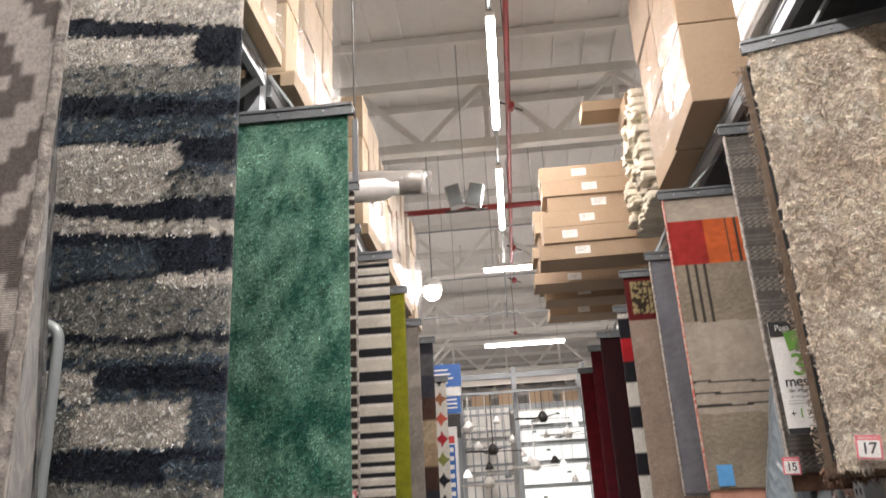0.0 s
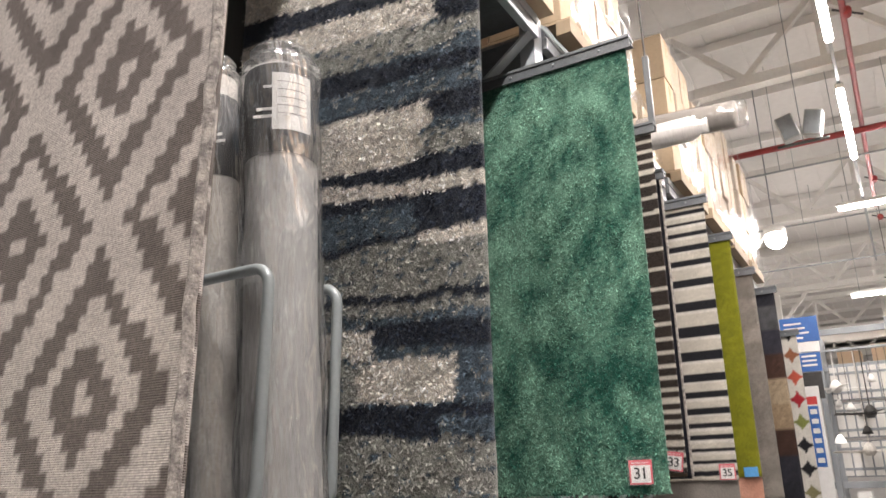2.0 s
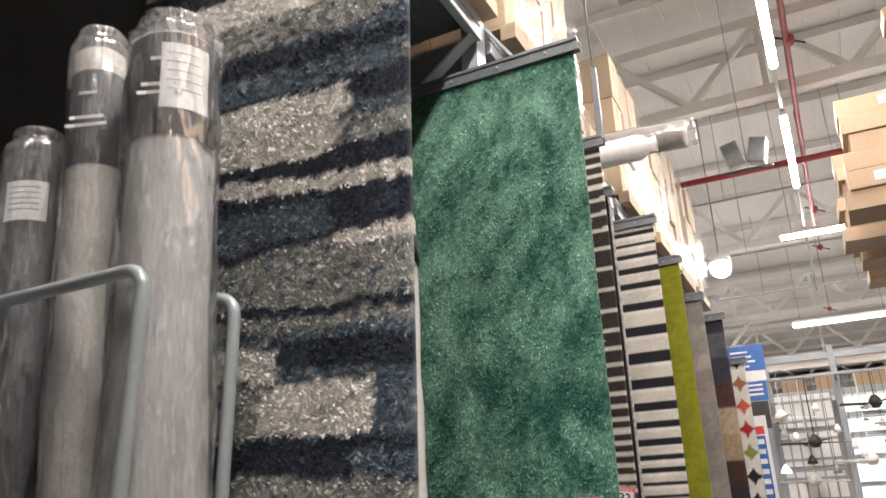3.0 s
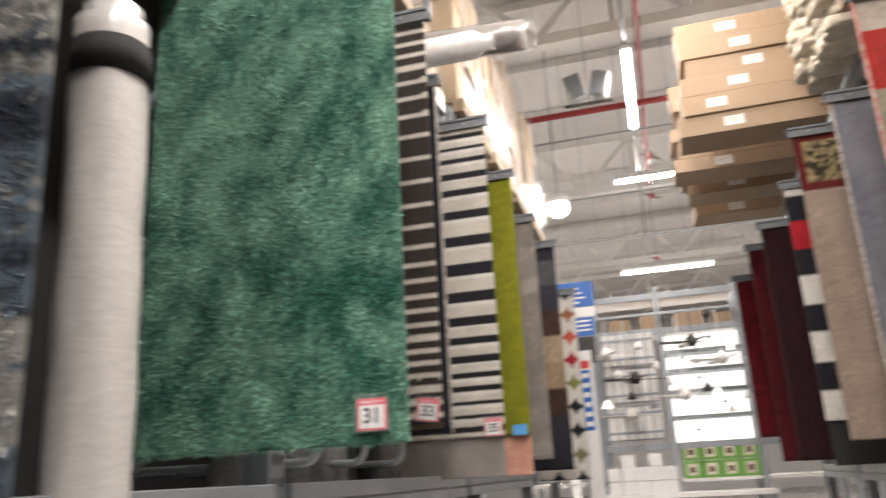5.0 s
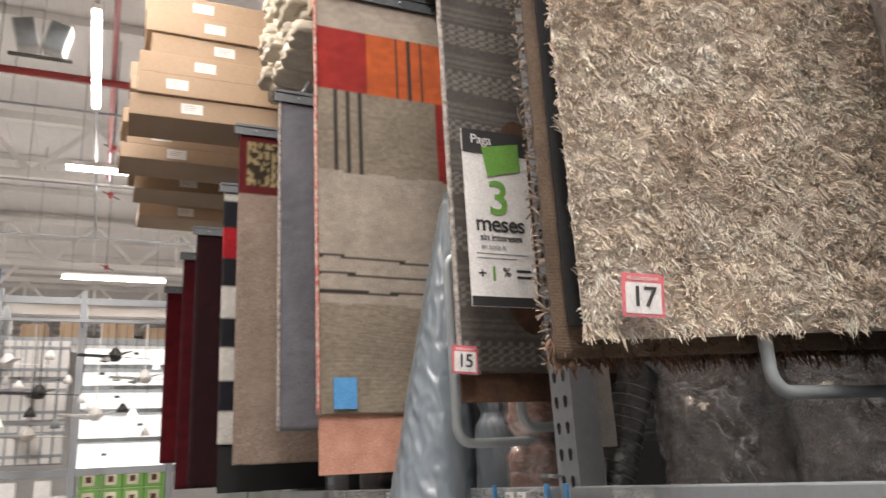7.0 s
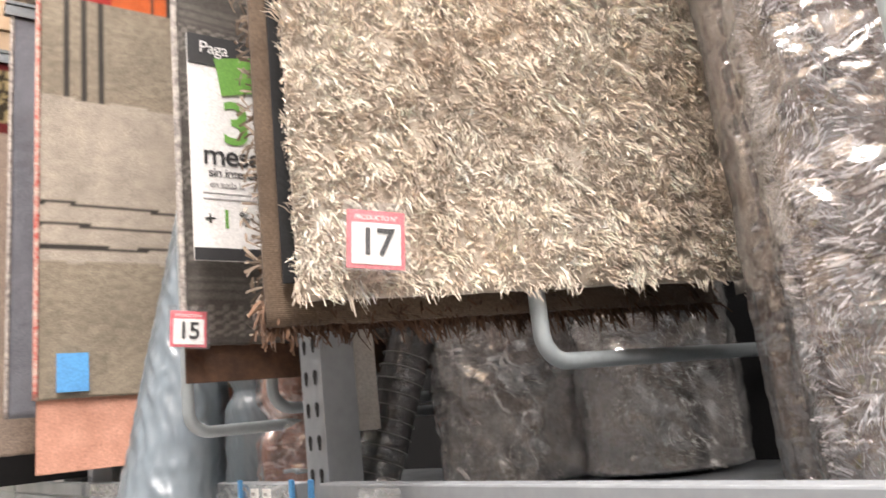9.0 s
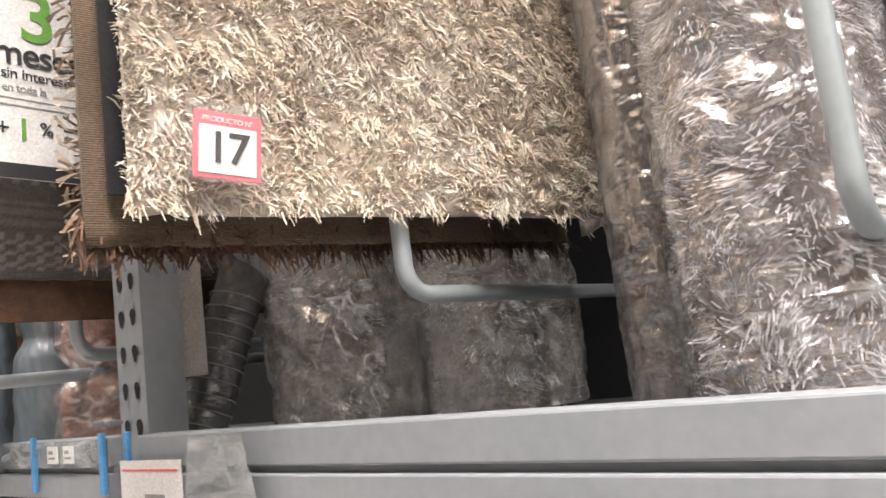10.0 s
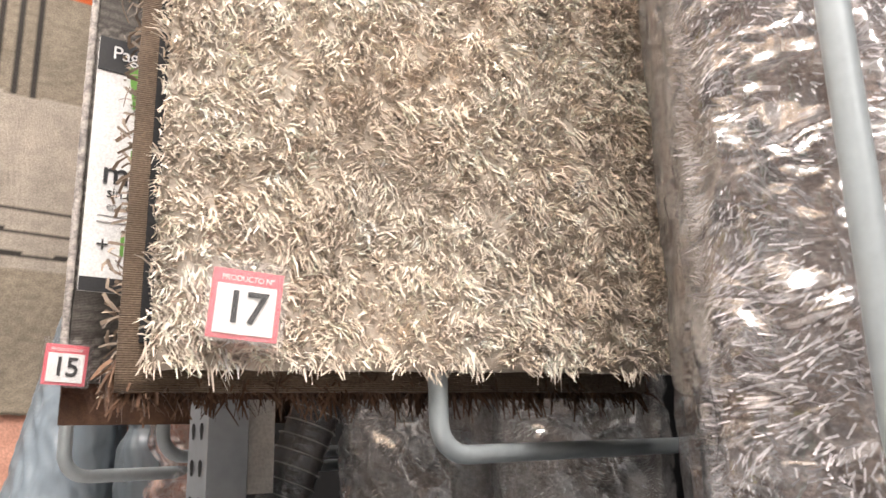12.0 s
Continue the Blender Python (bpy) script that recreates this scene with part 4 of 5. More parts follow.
def wrapped_roll(x, y, z0, z1, r, core, wrap, label, lean=(0, 0), band=None, paper=None, taper=1.0, name="wrapped_rug_roll", bulge=0.0, knot=0.0):
    root = thing(name, x, y, z0, label, "rug roll", "wrapped rug rolls", "", 0, lean[0], lean[1])
    h = z1 - z0
    steps = 24
    waist = lambda z: 1 - (0.34 * math.exp(-((z - knot) / 0.035) ** 2) if knot else 0)
    prof = [(r * 0.86, 0.01)] + [(r * (0.93 + bulge * math.sin(math.pi * i / steps)) * (1 + (taper - 1) * i / steps), 0.02 + (h - 0.06) * i / steps) for i in range(steps + 1)] + [(r * 0.80 * taper, h - 0.03)]
    prof = [(a * waist(z), z) for a, z in prof]
    b = lathe(bmesh.new(), prof, 28, 0.05, x * 3 + y)
    part("rolled_rug", b, M[core], root, "", True)
    prof = [(r * 0.7, 0.0), (r * 1.0, 0.012)] + [(r * (1.0 + bulge * math.sin(math.pi * i / 26) + 0.012 * noise.noise((i * 1.3, x, y))) * (1 + (taper - 1) * i / 26), 0.02 + (h - 0.03) * i / 26) for i in range(27)]
    prof = [(a * waist(z), z) for a, z in prof]
    prof += [(r * 0.72 * taper, h + 0.012), (r * 0.78 * taper, h + 0.045)]
    b = lathe(bmesh.new(), prof, 36, 0.07, x * 5 + y)
    if wrap in ("crinkle", "sleeve", "bagfilm", "greyfilm"):
        bmesh.ops.subdivide_edges(b, edges=[e for e in b.edges], cuts=3 if h > 1 else 2, use_grid_fill=True)
        for v in b.verts:
            out = Vector((v.co.x, v.co.y, 0))
            if out.length > r * 0.5 * taper:
                a = math.atan2(v.co.y, v.co.x)
                q = Vector((math.cos(a) * 2.6 + x, math.sin(a) * 2.6, v.co.z * (5 if wrap == 'sleeve' else 13) + a * 1.3))
                k = 0.75 - 2.2 * abs(noise.noise(q)) + 0.5 * noise.noise(q * 2.9) + (0 if wrap in ('bagfilm', 'greyfilm') else 0.25) * noise.noise(q * 6.5)
                v.co += out.normalized() * (0.006 + 0.065 * min(r, out.length) * k * (0.6 if wrap == 'sleeve' else 1))
    bag = part("plastic_wrap", b, M[wrap], root, "clear wrinkled plastic wrap", True)
    bag.visible_shadow = False
    if band:
        b0, b1 = band
        k = 1.06 if wrap == 'silver' else 0.985
        b = lathe(bmesh.new(), [(r * k, h - b0), (r * k, h - b1)][::-1], 28)
        belly = part("paper_band", b, M["black"], root, "black printed paper band", True)
        mid = (b0 + b1) / 2
        for k, (w, dz) in enumerate(() if wrap == "silver" else ((0.05, 0.07), (0.09, -0.01), (0.11, -0.035))):
            a = radians(-62)
            o = part("print_bar", block(-w * 0.5, -0.001, -0.005, w * 0.5, 0.001, 0.005, 0), M["paper"], belly)
            o.matrix_local = pose(math.cos(a) * r * 0.99, math.sin(a) * r * 0.99, h - mid + dz, 0, 0, 28)
    if paper:
        w, p0, p1, ang = paper
        a0, a1 = radians(ang - w), radians(ang + w)
        b = bmesh.new()
        top = [b.verts.new((math.cos(a0 + (a1 - a0) * i / 8) * r * 1.045, math.sin(a0 + (a1 - a0) * i / 8) * r * 1.045, h - p0)) for i in range(9)]
        low = [b.verts.new((v.co.x, v.co.y, h - p1)) for v in top]
        for i in range(8):
            b.faces.new((low[i], low[i + 1], top[i + 1], top[i]))
        sheet = part("paper_label", b, M["paper"], root, "white printed label sheet")
        for k in range(5):
            b = bmesh.new()
            f = 0.15 + 0.14 * k
            t2 = [b.verts.new((math.cos(a0 + (a1 - a0) * (0.12 + 0.7 * i / 6)) * r * 1.052, math.sin(a0 + (a1 - a0) * (0.12 + 0.7 * i / 6)) * r * 1.052, h - p0 - f * (p1 - p0))) for i in range(7)]
            l2 = [b.verts.new((v.co.x, v.co.y, v.co.z - 0.004)) for v in t2]
            for i in range(6):
                b.faces.new((l2[i], l2[i + 1], t2[i + 1], t2[i]))
            part("print_bar", b, M["rollgrey"], sheet)
    return root


def roll_pile(root, r, h, colour, rng, n=5200, length=0.022, z_from=0.02):
    """Yarn pressed flat in waves under a roll's wrap."""
    a = rng.uniform(0, math.tau, n)
    z = rng.uniform(z_from, h - 0.03, n)
    out = np.stack([np.cos(a), np.sin(a), np.zeros(n)], 1)
    tang = np.stack([-np.sin(a), np.cos(a), np.zeros(n)], 1)
    wave = np.array([[noise.noise((math.cos(b) * 1.7, math.sin(b) * 1.7, c * 11)), noise.noise((math.cos(b) * 1.7 + 9, math.sin(b) * 1.7, c * 11))] for b, c in zip(a, z)])
    way = out * (0.30 + 0.6 * np.abs(wave[:, :1])) + tang * (wave[:, :1] * 2.2 + rng.normal(0, 0.25, n)[:, None]) + np.array([0, 0, -1.0]) * (0.35 + wave[:, 1:] * 1.8 + rng.normal(0, 0.25, n)[:, None])
    way /= np.linalg.norm(way, axis=1)[:, None]
    base = out * r * 0.90
    base[:, 2] = z
    side = np.cross(way, out + rng.normal(0, 0.35, (n, 3)))
    side /= np.linalg.norm(side, axis=1)[:, None] + 1e-9
    w = 0.0017
    size = (length * rng.uniform(0.6, 1.3, n))[:, None]
    verts = np.stack([base - side * w, base + side * w, base + way * size + side * w * 0.6 + out * 0.003, base + way * size - side * w * 0.6 + out * 0.003], 1).reshape(-1, 3)
    faces = np.arange(n)[:, None] * 4 + np.array([[0, 1, 2, 3]])
    cols = np.minimum(np.array(colour)[None, :] * np.repeat(rng.uniform(0.5, 1.35, n), 4)[:, None], 0.84)
    tagged(part("yarn", painted("yarn", verts.tolist(), faces.tolist(), cols), M["shag"], root), kind="stuff")


LEFT_SHELF, RIGHT_SHELF = 1.229, 1.144
wrapped_roll(-1.305, 1.885, LEFT_SHELF, 2.74, 0.117, "rollsilver", "sleeve", "grey rug rolled in clear plastic with a black band", (0, -4.2), (0.05, 0.36), (30, 0.09, 0.29, -30))
wrapped_roll(-1.515, 1.86, LEFT_SHELF, 2.80, 0.076, "rollwhite", "sleeve", "white rug rolled in clear plastic with a black band", (0, -6.5), (0.12, 0.42))
wrapped_roll(-1.74, 1.84, LEFT_SHELF, 2.50, 0.085, "rolldark", "sleeve", "charcoal rug rolled in clear plastic with a paper label", (0, -6), None, (36, 0.14, 0.26, -50))
wrapped_roll(-2.02, 1.66, LEFT_SHELF, 2.35, 0.08, "rollgrey", "foggy", "short grey rug rolled in foggy plastic", (0, 0))
wrapped_roll(-1.24, 2.80, LEFT_SHELF, 2.50, 0.096, "rollwhite", "silver", "pale rug rolled in white ribbed plastic with a black band", (0, -1.5), (0.08, 0.18))
for x, y, r, core, top in ((-1.46, 3.85, 0.12, "rollwhite", 1.9), (-1.45, 4.15, 0.10, "rolldark", 1.9), (-1.43, 4.48, 0.1, "rollgrey", 1.9), (-1.45, 5.2, 0.12, "rolldark", 1.8), (-1.5, 6.0, 0.12, "taupe", 1.9), (-1.5, 6.9, 0.12, "rollgrey", 1.9)):
    wrapped_roll(x, y, LEFT_SHELF, top, r, core, "film", "rug rolled in clear plastic standing on the shelf")

big = wrapped_roll(1.92, 2.81, RIGHT_SHELF, 3.2, 0.150, "fluffdark", "crinkle", "tall silver grey shaggy rug rolled in clear plastic", (0, 1), None, None, 1.0, "wrapped_rug_roll", 0.02)
roll_pile(big, 0.150, 1.98, (0.60, 0.55, 0.55), rng, 26000, 0.022, 0.05)
second = wrapped_roll(2.16, 3.09, RIGHT_SHELF, 3.1, 0.085, "fluffdark", "crinkle", "tall brown shaggy rug rolled in clear plastic", (0, 0))
f1 = wrapped_roll(2.20, 3.98, RIGHT_SHELF, 2.1, 0.20, "fluff", "bagfilm", "grey brown shaggy rug rolled in glossy plastic")
roll_pile(f1, 0.20, 0.9, (0.66, 0.56, 0.50), rng, 9000, 0.018)
f2 = wrapped_roll(2.40, 3.65, RIGHT_SHELF, 2.0, 0.19, "fluff", "bagfilm", "grey brown shaggy rug rolled in glossy plastic")
roll_pile(f2, 0.19, 0.8, (0.74, 0.66, 0.60), rng, 9000, 0.018)
dk = wrapped_roll(1.835, 4.14, RIGHT_SHELF + 0.022, 1.66, 0.062, "rolldark", "film", "dark ribbed rug roll tied in net plastic", (4, 21))
for k in range(10):
    b = bmesh.new()
    rod(b, [(0.0655 * math.cos(a * math.tau / 16), 0.0655 * math.sin(a * math.tau / 16), 0.04 + k * 0.035) for a in range(17)], 0.0018, 5)
    part("net_ring", b, M["rollgrey"], dk)
wrapped_roll(1.53, 4.80, RIGHT_SHELF, 2.35, 0.155, "rollblue", "greyfilm", "tall grey blue rug roll tapering in foggy plastic", (0, 7), None, None, 0.25)
wrapped_roll(1.72, 4.62, RIGHT_SHELF, 1.62, 0.075, "rollblue", "greyfilm", "small grey blue rug roll in clear plastic", (0, 0), None, None, 0.8, "wrapped_rug_roll", 0.1, 0.33)
wrapped_roll(1.78, 4.45, RIGHT_SHELF, 1.58, 0.10, "salmon", "crinkle", "salmon pink rug roll tied in glossy plastic", (0, 0), None, None, 0.85, "wrapped_rug_roll", 0.14, 0.23)
for y in (5.7, 6.3, 7.0, 7.8):
    wrapped_roll(1.85, y, RIGHT_SHELF, 1.85, 0.12, "rolldark", "film", "dark rug rolled in clear plastic standing on the shelf")

# ---- sign and shelf labels ----
sg = thing("payment_sign", 1.503, 4.085, 1.745, "white cardboard payment offer sign with green print", "sign")
part("board", block(-0.115, -0.003, 0, 0.115, 0.003, 0.58, 0.001), M["paper"], sg)
part("head_band", block(-0.115, -0.006, 0.50, 0.115, -0.003, 0.58, 0), M["print"], sg, "black head band")
b = bmesh.new()
vs = [b.verts.new(p) for p in ((-0.05, -0.0072, 0.52), (0.085, -0.0072, 0.545), (0.085, -0.0072, 0.45), (-0.035, -0.0072, 0.42))]
b.faces.new(vs)
part("green_patch", b, M["green"], sg, "green printed corner")
part("foot_band", block(-0.115, -0.006, 0.0, 0.115, -0.003, 0.03, 0), M["print"], sg, "black foot band")
lettering("Paga", 0.045, sg, -0.05, -0.0075, 0.545, M["paper"])
lettering("3", 0.16, sg, 0.0, -0.005, 0.345, M["green"])
lettering("meses", 0.075, sg, 0.0, -0.005, 0.262, M["print"])
lettering("sin intereses", 0.033, sg, 0.0, -0.005, 0.218, M["print"])
lettering("en toda la", 0.024, sg, -0.03, -0.005, 0.188, M["rollgrey"])
part("rule", block(-0.09, -0.0045, 0.165, 0.09, -0.003, 0.167, 0), M["rollgrey"], sg)
part("rule", block(-0.09, -0.0045, 0.150, 0.05, -0.003, 0.153, 0), M["rollgrey"], sg)
lettering("+", 0.05, sg, -0.075, -0.005, 0.10, M["print"])
lettering("1", 0.065, sg, -0.035, -0.005, 0.10, M["green"])
lettering("%", 0.04, sg, 0.01, -0.005, 0.107, M["print"])
for k, w in enumerate((0.05, 0.06)):
    part("print_bar", block(0.045, -0.0045, 0.11 - k * 0.02, 0.045 + w, -0.003, 0.118 - k * 0.02, 0), M["print"], sg)


def shelf_label(x, y, z, w, h, words, facing):
    """A paper label in the beam's clear strip, facing the aisle."""
    root = thing("shelf_label", x, y, z, "white paper price label on the shelf beam", "label", "shelf labels", "", -90 if facing < 0 else 90)
    part("paper", block(-w / 2, -0.0012, 0, w / 2, 0.0012, h, 0), M["paper"], root)
    if words:
        lettering(words, h * 0.62, root, 0, -0.0022, h * 0.5, M["print"])
    else:
        part("print_bar", block(-w * 0.35, -0.0018, h * 0.55, w * 0.1, -0.0012, h * 0.75, 0), M["rollgrey"], root)
        part("print_bar", block(-w * 0.35, -0.0018, h * 0.25, w * 0.3, -0.0012, h * 0.38, 0), M["rollgrey"], root)
    return root


st = thing("label_strip", 1.617, 4.12, 1.155, "clear plastic label strip clipped to the shelf beam", "label strip")
part("strip", block(-0.003, 0, 0, 0, 2.3, 0.058, 0), M["foggy"], st)
for y in (4.02, 4.125, 4.46):
    c = thing("shelf_clip", 1.612, y, 1.10, "blue plastic shelf clip on the beam", "clip", "blue shelf clips")
    part("clip_body", block(-0.006, -0.008, 0, 0.004, 0.008, 0.125, 0.002), M["sky"], c)
for y, w in ((4.28, 0.05), (4.36, 0.05), (4.75, 0.05), (4.95, 0.05), (5.2, 0.05), (5.5, 0.05)):
    shelf_label(1.611, y, 1.165, w, 0.038, "", -1)
shelf_label(1.612, 2.555, 1.152, 0.10, 0.055, "3,7", -1)
hang = thing("shelf_card", 1.60, 3.92, 0.98, "white paper card with a red frame under the beam", "card", "", "", -90)
part("paper", block(-0.11, -0.001, 0, 0.11, 0.001, 0.19, 0), M["paper"], hang)
part("red_frame", block(-0.10, -0.002, 0.17, 0.10, -0.001, 0.174, 0), M["pink"], hang)
part("print_bar", block(-0.02, -0.002, 0.12, 0.05, -0.001, 0.128, 0), M["rollgrey"], hang)
ps = thing("plastic_sheet", 1.605, 3.70, 1.02, "crumpled clear plastic sheet hung over the beam", "plastic", "", "", -90)
b = bmesh.new()
grid = [[b.verts.new((0.16 * (i / 12 - 0.5) * (1 + 0.6 * (1 - j / 12)), -0.004 - 0.012 * abs(noise.noise((i * 0.5, j * 0.5, 2))), 0.19 * j / 12)) for i in range(13)] for j in range(13)]
for j in range(12):
    for i in range(12):
        b.faces.new((grid[j][i], grid[j][i + 1], grid[j + 1][i + 1], grid[j + 1][i]))
part("sheet", b, M["foggy"], ps, "", True)
bolt = thing("beam_pin", 1.61, 4.06, 1.245, "steel safety pin through the upright", "pin")
b = bmesh.new()
rod(b, [(-0.03, -0.03, 0), (-0.004, -0.03, 0), (-0.004, 0.035, 0.002), (-0.03, 0.035, 0.002)], 0.005, 8)
part("pin", b, M["steel"], bolt)

pc = thing("blank_card", 1.755, 4.036, 1.32, "blank pale card taped to the rack's bracing", "card")
part("paper", block(0, 0, 0, 0.062, 0.003, 0.62, 0.001), M["rollwhite"], pc)

# ---- cartons on the upper level ----


def carton(x0, y0, z0, sx, sy, sz, material, label, group, tape=True, paper=None, yaw=0.0):
    root = thing("cardboard_box", x0 + sx / 2, y0 + sy / 2, z0, label, "box", group, "", yaw)
    part("body", block(-sx / 2, -sy / 2, 0, sx / 2, sy / 2, sz, 0.006), M[material], root)
    if tape:
        part("tape", block(-sx / 2 - 0.002, -0.025, sz * 0.6, sx / 2 + 0.002, 0.025, sz + 0.002, 0), M["tape"], root, "brown packing tape")
    if paper:
        px, pz, w, h = paper
        s = part("paper_label", block(px - w / 2, -sy / 2 - 0.0025, pz - h / 2, px + w / 2, -sy / 2 - 0.0005, pz + h / 2, 0), M["paper"], root, "white shipping label")
        for k in range(3):
            part("print_bar", block(px - w * 0.35, -sy / 2 - 0.0032, pz + h * (0.25 - 0.2 * k), px + w * (0.3 - 0.1 * k), -sy / 2 - 0.0025, pz + h * (0.29 - 0.2 * k), 0), M["rollgrey"], s)
    return root


def pallet(x, y, z, sx, sy):
    root = thing("wooden_pallet", x, y, z, "pale wooden pallet on the upper beams", "pallet", "pallets")
    for k in range(6):
        yy = sy * k / 6
        part("deck_board", block(0, yy + 0.01, 0.09, sx, yy + sy / 6 - 0.02, 0.11, 0.002), M["pale"], root)
    for k in range(3):
        xx = (sx - 0.09) * k / 2
        part("stringer", block(xx, 0, 0.0, xx + 0.09, sy, 0.09, 0.002), M["pale"], root)
    return root


rb = random.Random(5)
TOP = 3.98
# left rack: wrapped stacks of pale cartons
for y0, y1, zt, face in ((1.2, 2.4, 6.2, -1.16), (2.55, 3.75, 6.0, -1.17), (3.95, 5.2, 6.1, -1.15), (5.35, 6.4, 5.0, -1.30), (6.5, 7.5, 5.5, -1.17), (7.6, 8.6, 5.6, -1.15), (8.7, 9.5, 5.7, -1.16), (9.62, 10.4, 5.5, -1.14)):
    pallet(face - 1.0, y0, TOP + 0.002, 1.0, y1 - y0)
    z = TOP + 0.112
    hgt = rb.choice((0.40, 0.46, 0.52))
    while z + hgt < zt:
        n = 4 if y1 - y0 > 1.1 else 3
        for k in range(n):
            w = (y1 - y0) / n
            for c in range(2):
                carton(face - 0.52 - 0.5 * c + 0.006 + rb.uniform(-0.035, 0.008), y0 + k * w + 0.010, z, 0.48, w - 0.02 - rb.uniform(0, 0.03), hgt - 0.007, "pale" if c == 0 else "carton",
                       "pale cardboard box stacked on a pallet", "boxes on the upper level", rb.random() < 0.6)
        z += hgt
    w = thing("stretch_wrap", face + 0.012, y0, TOP + 0.115, "clear stretch film wound round stacked boxes", "stretch film", "stretch wraps")
    b = bmesh.new()
    n1, n2 = 14, 16
    gr = [[b.verts.new((0.012 * noise.noise((i * 0.6, j * 0.6, y0)), (y1 - y0) * i / n1, (z - TOP - 0.12) * j / n2)) for i in range(n1 + 1)] for j in range(n2 + 1)]
    for j in range(n2):
        for i in range(n1):
            b.faces.new((gr[j][i], gr[j][i + 1], gr[j + 1][i + 1], gr[j + 1][i]))
    o = part("film", b, M["boxfilm"], w, "", True)
    o.visible_shadow = False
# rolls poking out above the left rugs
rr = thing("rug_roll", -1.9, 6.0, TOP + 0.32, "taupe rug roll in clear plastic poking out over the aisle", "rug roll", "", "", 0, 0, 93.5)
part("rolled_rug", lathe(bmesh.new(), [(0.10, 0.0), (0.105, 0.02), (0.105, 1.30), (0.09, 1.31)], 26, 0.03), M["taupe"], rr, "", True)
o = part("plastic_wrap", lathe(bmesh.new(), [(0.110, 0.0), (0.114, 0.4), (0.113, 1.30), (0.10, 1.34), (0.105, 1.38)], 30, 0.06), M["boxfilm"], rr, "clear wrinkled plastic wrap", True)
o.visible_shadow = False
r2 = thing("rug_roll", -1.95, 5.78, TOP + 0.1, "short pale rug roll in clear plastic above the rugs", "rug roll", "", "", 0, 0, 90)
part("rolled_rug", lathe(bmesh.new(), [(0.085, 0.0), (0.09, 0.02), (0.09, 1.05), (0.05, 1.10)], 24, 0.03), M["rollgrey"], r2, "", True)
o = part("plastic_wrap", lathe(bmesh.new(), [(0.094, 0.0), (0.096, 1.05), (0.05, 1.13), (0.06, 1.17)], 26, 0.08), M["silver"], r2, "clear wrinkled plastic wrap", True)
o.visible_shadow = False

# right rack: near stacks of cartons under film, sacks, then long flat cartons out over the aisle
for y0, y1, zt, face in ((1.4, 2.6, 6.3, 1.56), (4.6, 6.1, 6.4, 1.38)):
    z = TOP + 0.004
    hgt = 0.62 if y0 > 4 else 0.42
    while z + hgt < zt:
        for k in range(2):
            w = (y1 - y0) / 2
            for c in range(2):
                carton(face + 0.51 * c + rb.uniform(0, 0.035), y0 + k * w + 0.012, z, 0.48, w - 0.03, hgt - 0.008, "carton", "brown cardboard box stacked on a pallet", "boxes on the upper level", yaw=rb.uniform(-2, 2))
        z += hgt
    w = thing("stretch_wrap", face - 0.014, y0, TOP + 0.115, "clear stretch film wound round stacked boxes", "stretch film", "stretch wraps")
    b = bmesh.new()
    n1, n2 = 14, 16
    gr = [[b.verts.new((0.012 * noise.noise((i * 0.6, j * 0.6, y0)), (y1 - y0) * i / n1, (z - TOP - 0.12) * j / n2)) for i in range(n1 + 1)] for j in range(n2 + 1)]
    for j in range(n2):
        for i in range(n1):
            b.faces.new((gr[j][i], gr[j + 1][i], gr[j + 1][i + 1], gr[j][i + 1]))
    o = part("film", b, M["boxfilm"], w, "", True)
    o.visible_shadow = False
for k in range(4):
    s = thing("white_bundle", 1.57, 3.45, TOP + 0.004 + k * 0.17, "white plastic covered bundle on the upper level", "bundle", "white bundles")
    b = bmesh.new()
    cuboid(b, 0, -0.55, 0.004, 0.85, 0.55, 0.165)
    bmesh.ops.subdivide_edges(b, edges=b.edges[:], cuts=5, use_grid_fill=True)
    for v in b.verts:
        q = v.co * 7
        v.co.z = 0.004 + (v.co.z - 0.004) * (1 - 0.3 * abs(v.co.y / 0.55) ** 5)
        v.co += Vector((noise.noise(q), noise.noise(q + Vector((5, 0, 0))), 0)) * 0.03
    part("core", b, M["rollwhite"], s, "", True)
    o = part("plastic_cover", block(-0.035, -0.56, 0.01, 0.87, 0.56, 0.168, 0.02), M["silver"], s, "clear plastic cover")
    o.visible_shadow = False
# stacked cream sacks
for k in range(12):
    for j in range(4):
        s = thing("cream_sack", 1.36 + rb.uniform(-0.05, 0.05), 6.33 + j * 0.27 + rb.uniform(-0.012, 0.012), TOP + 0.004 + k * 0.093, "cream textile bundle stacked on the upper level", "bundle", "cream bundles")
        b = bmesh.new()
        cuboid(b, 0, -0.127, 0.004, 0.8, 0.127, 0.09)
        bmesh.ops.subdivide_edges(b, edges=b.edges[:], cuts=4, use_grid_fill=True)
        for v in b.verts:
            f = 1 - 0.3 * abs(v.co.y / 0.127) ** 4
            v.co.z = 0.004 + (v.co.z - 0.004) * f
            v.co.x += 0.05 * noise.noise((v.co.y * 14, v.co.z * 35, k * 3 + j)) + (0.025 if abs(v.co.y) > 0.1 else 0)
        part("sack_body", b, M["cream"], s, "", True)
carton(1.36, 6.7, TOP + 1.135, 0.5, 0.5, 0.2, "carton", "small brown cardboard box on the bundles", "boxes on the upper level")
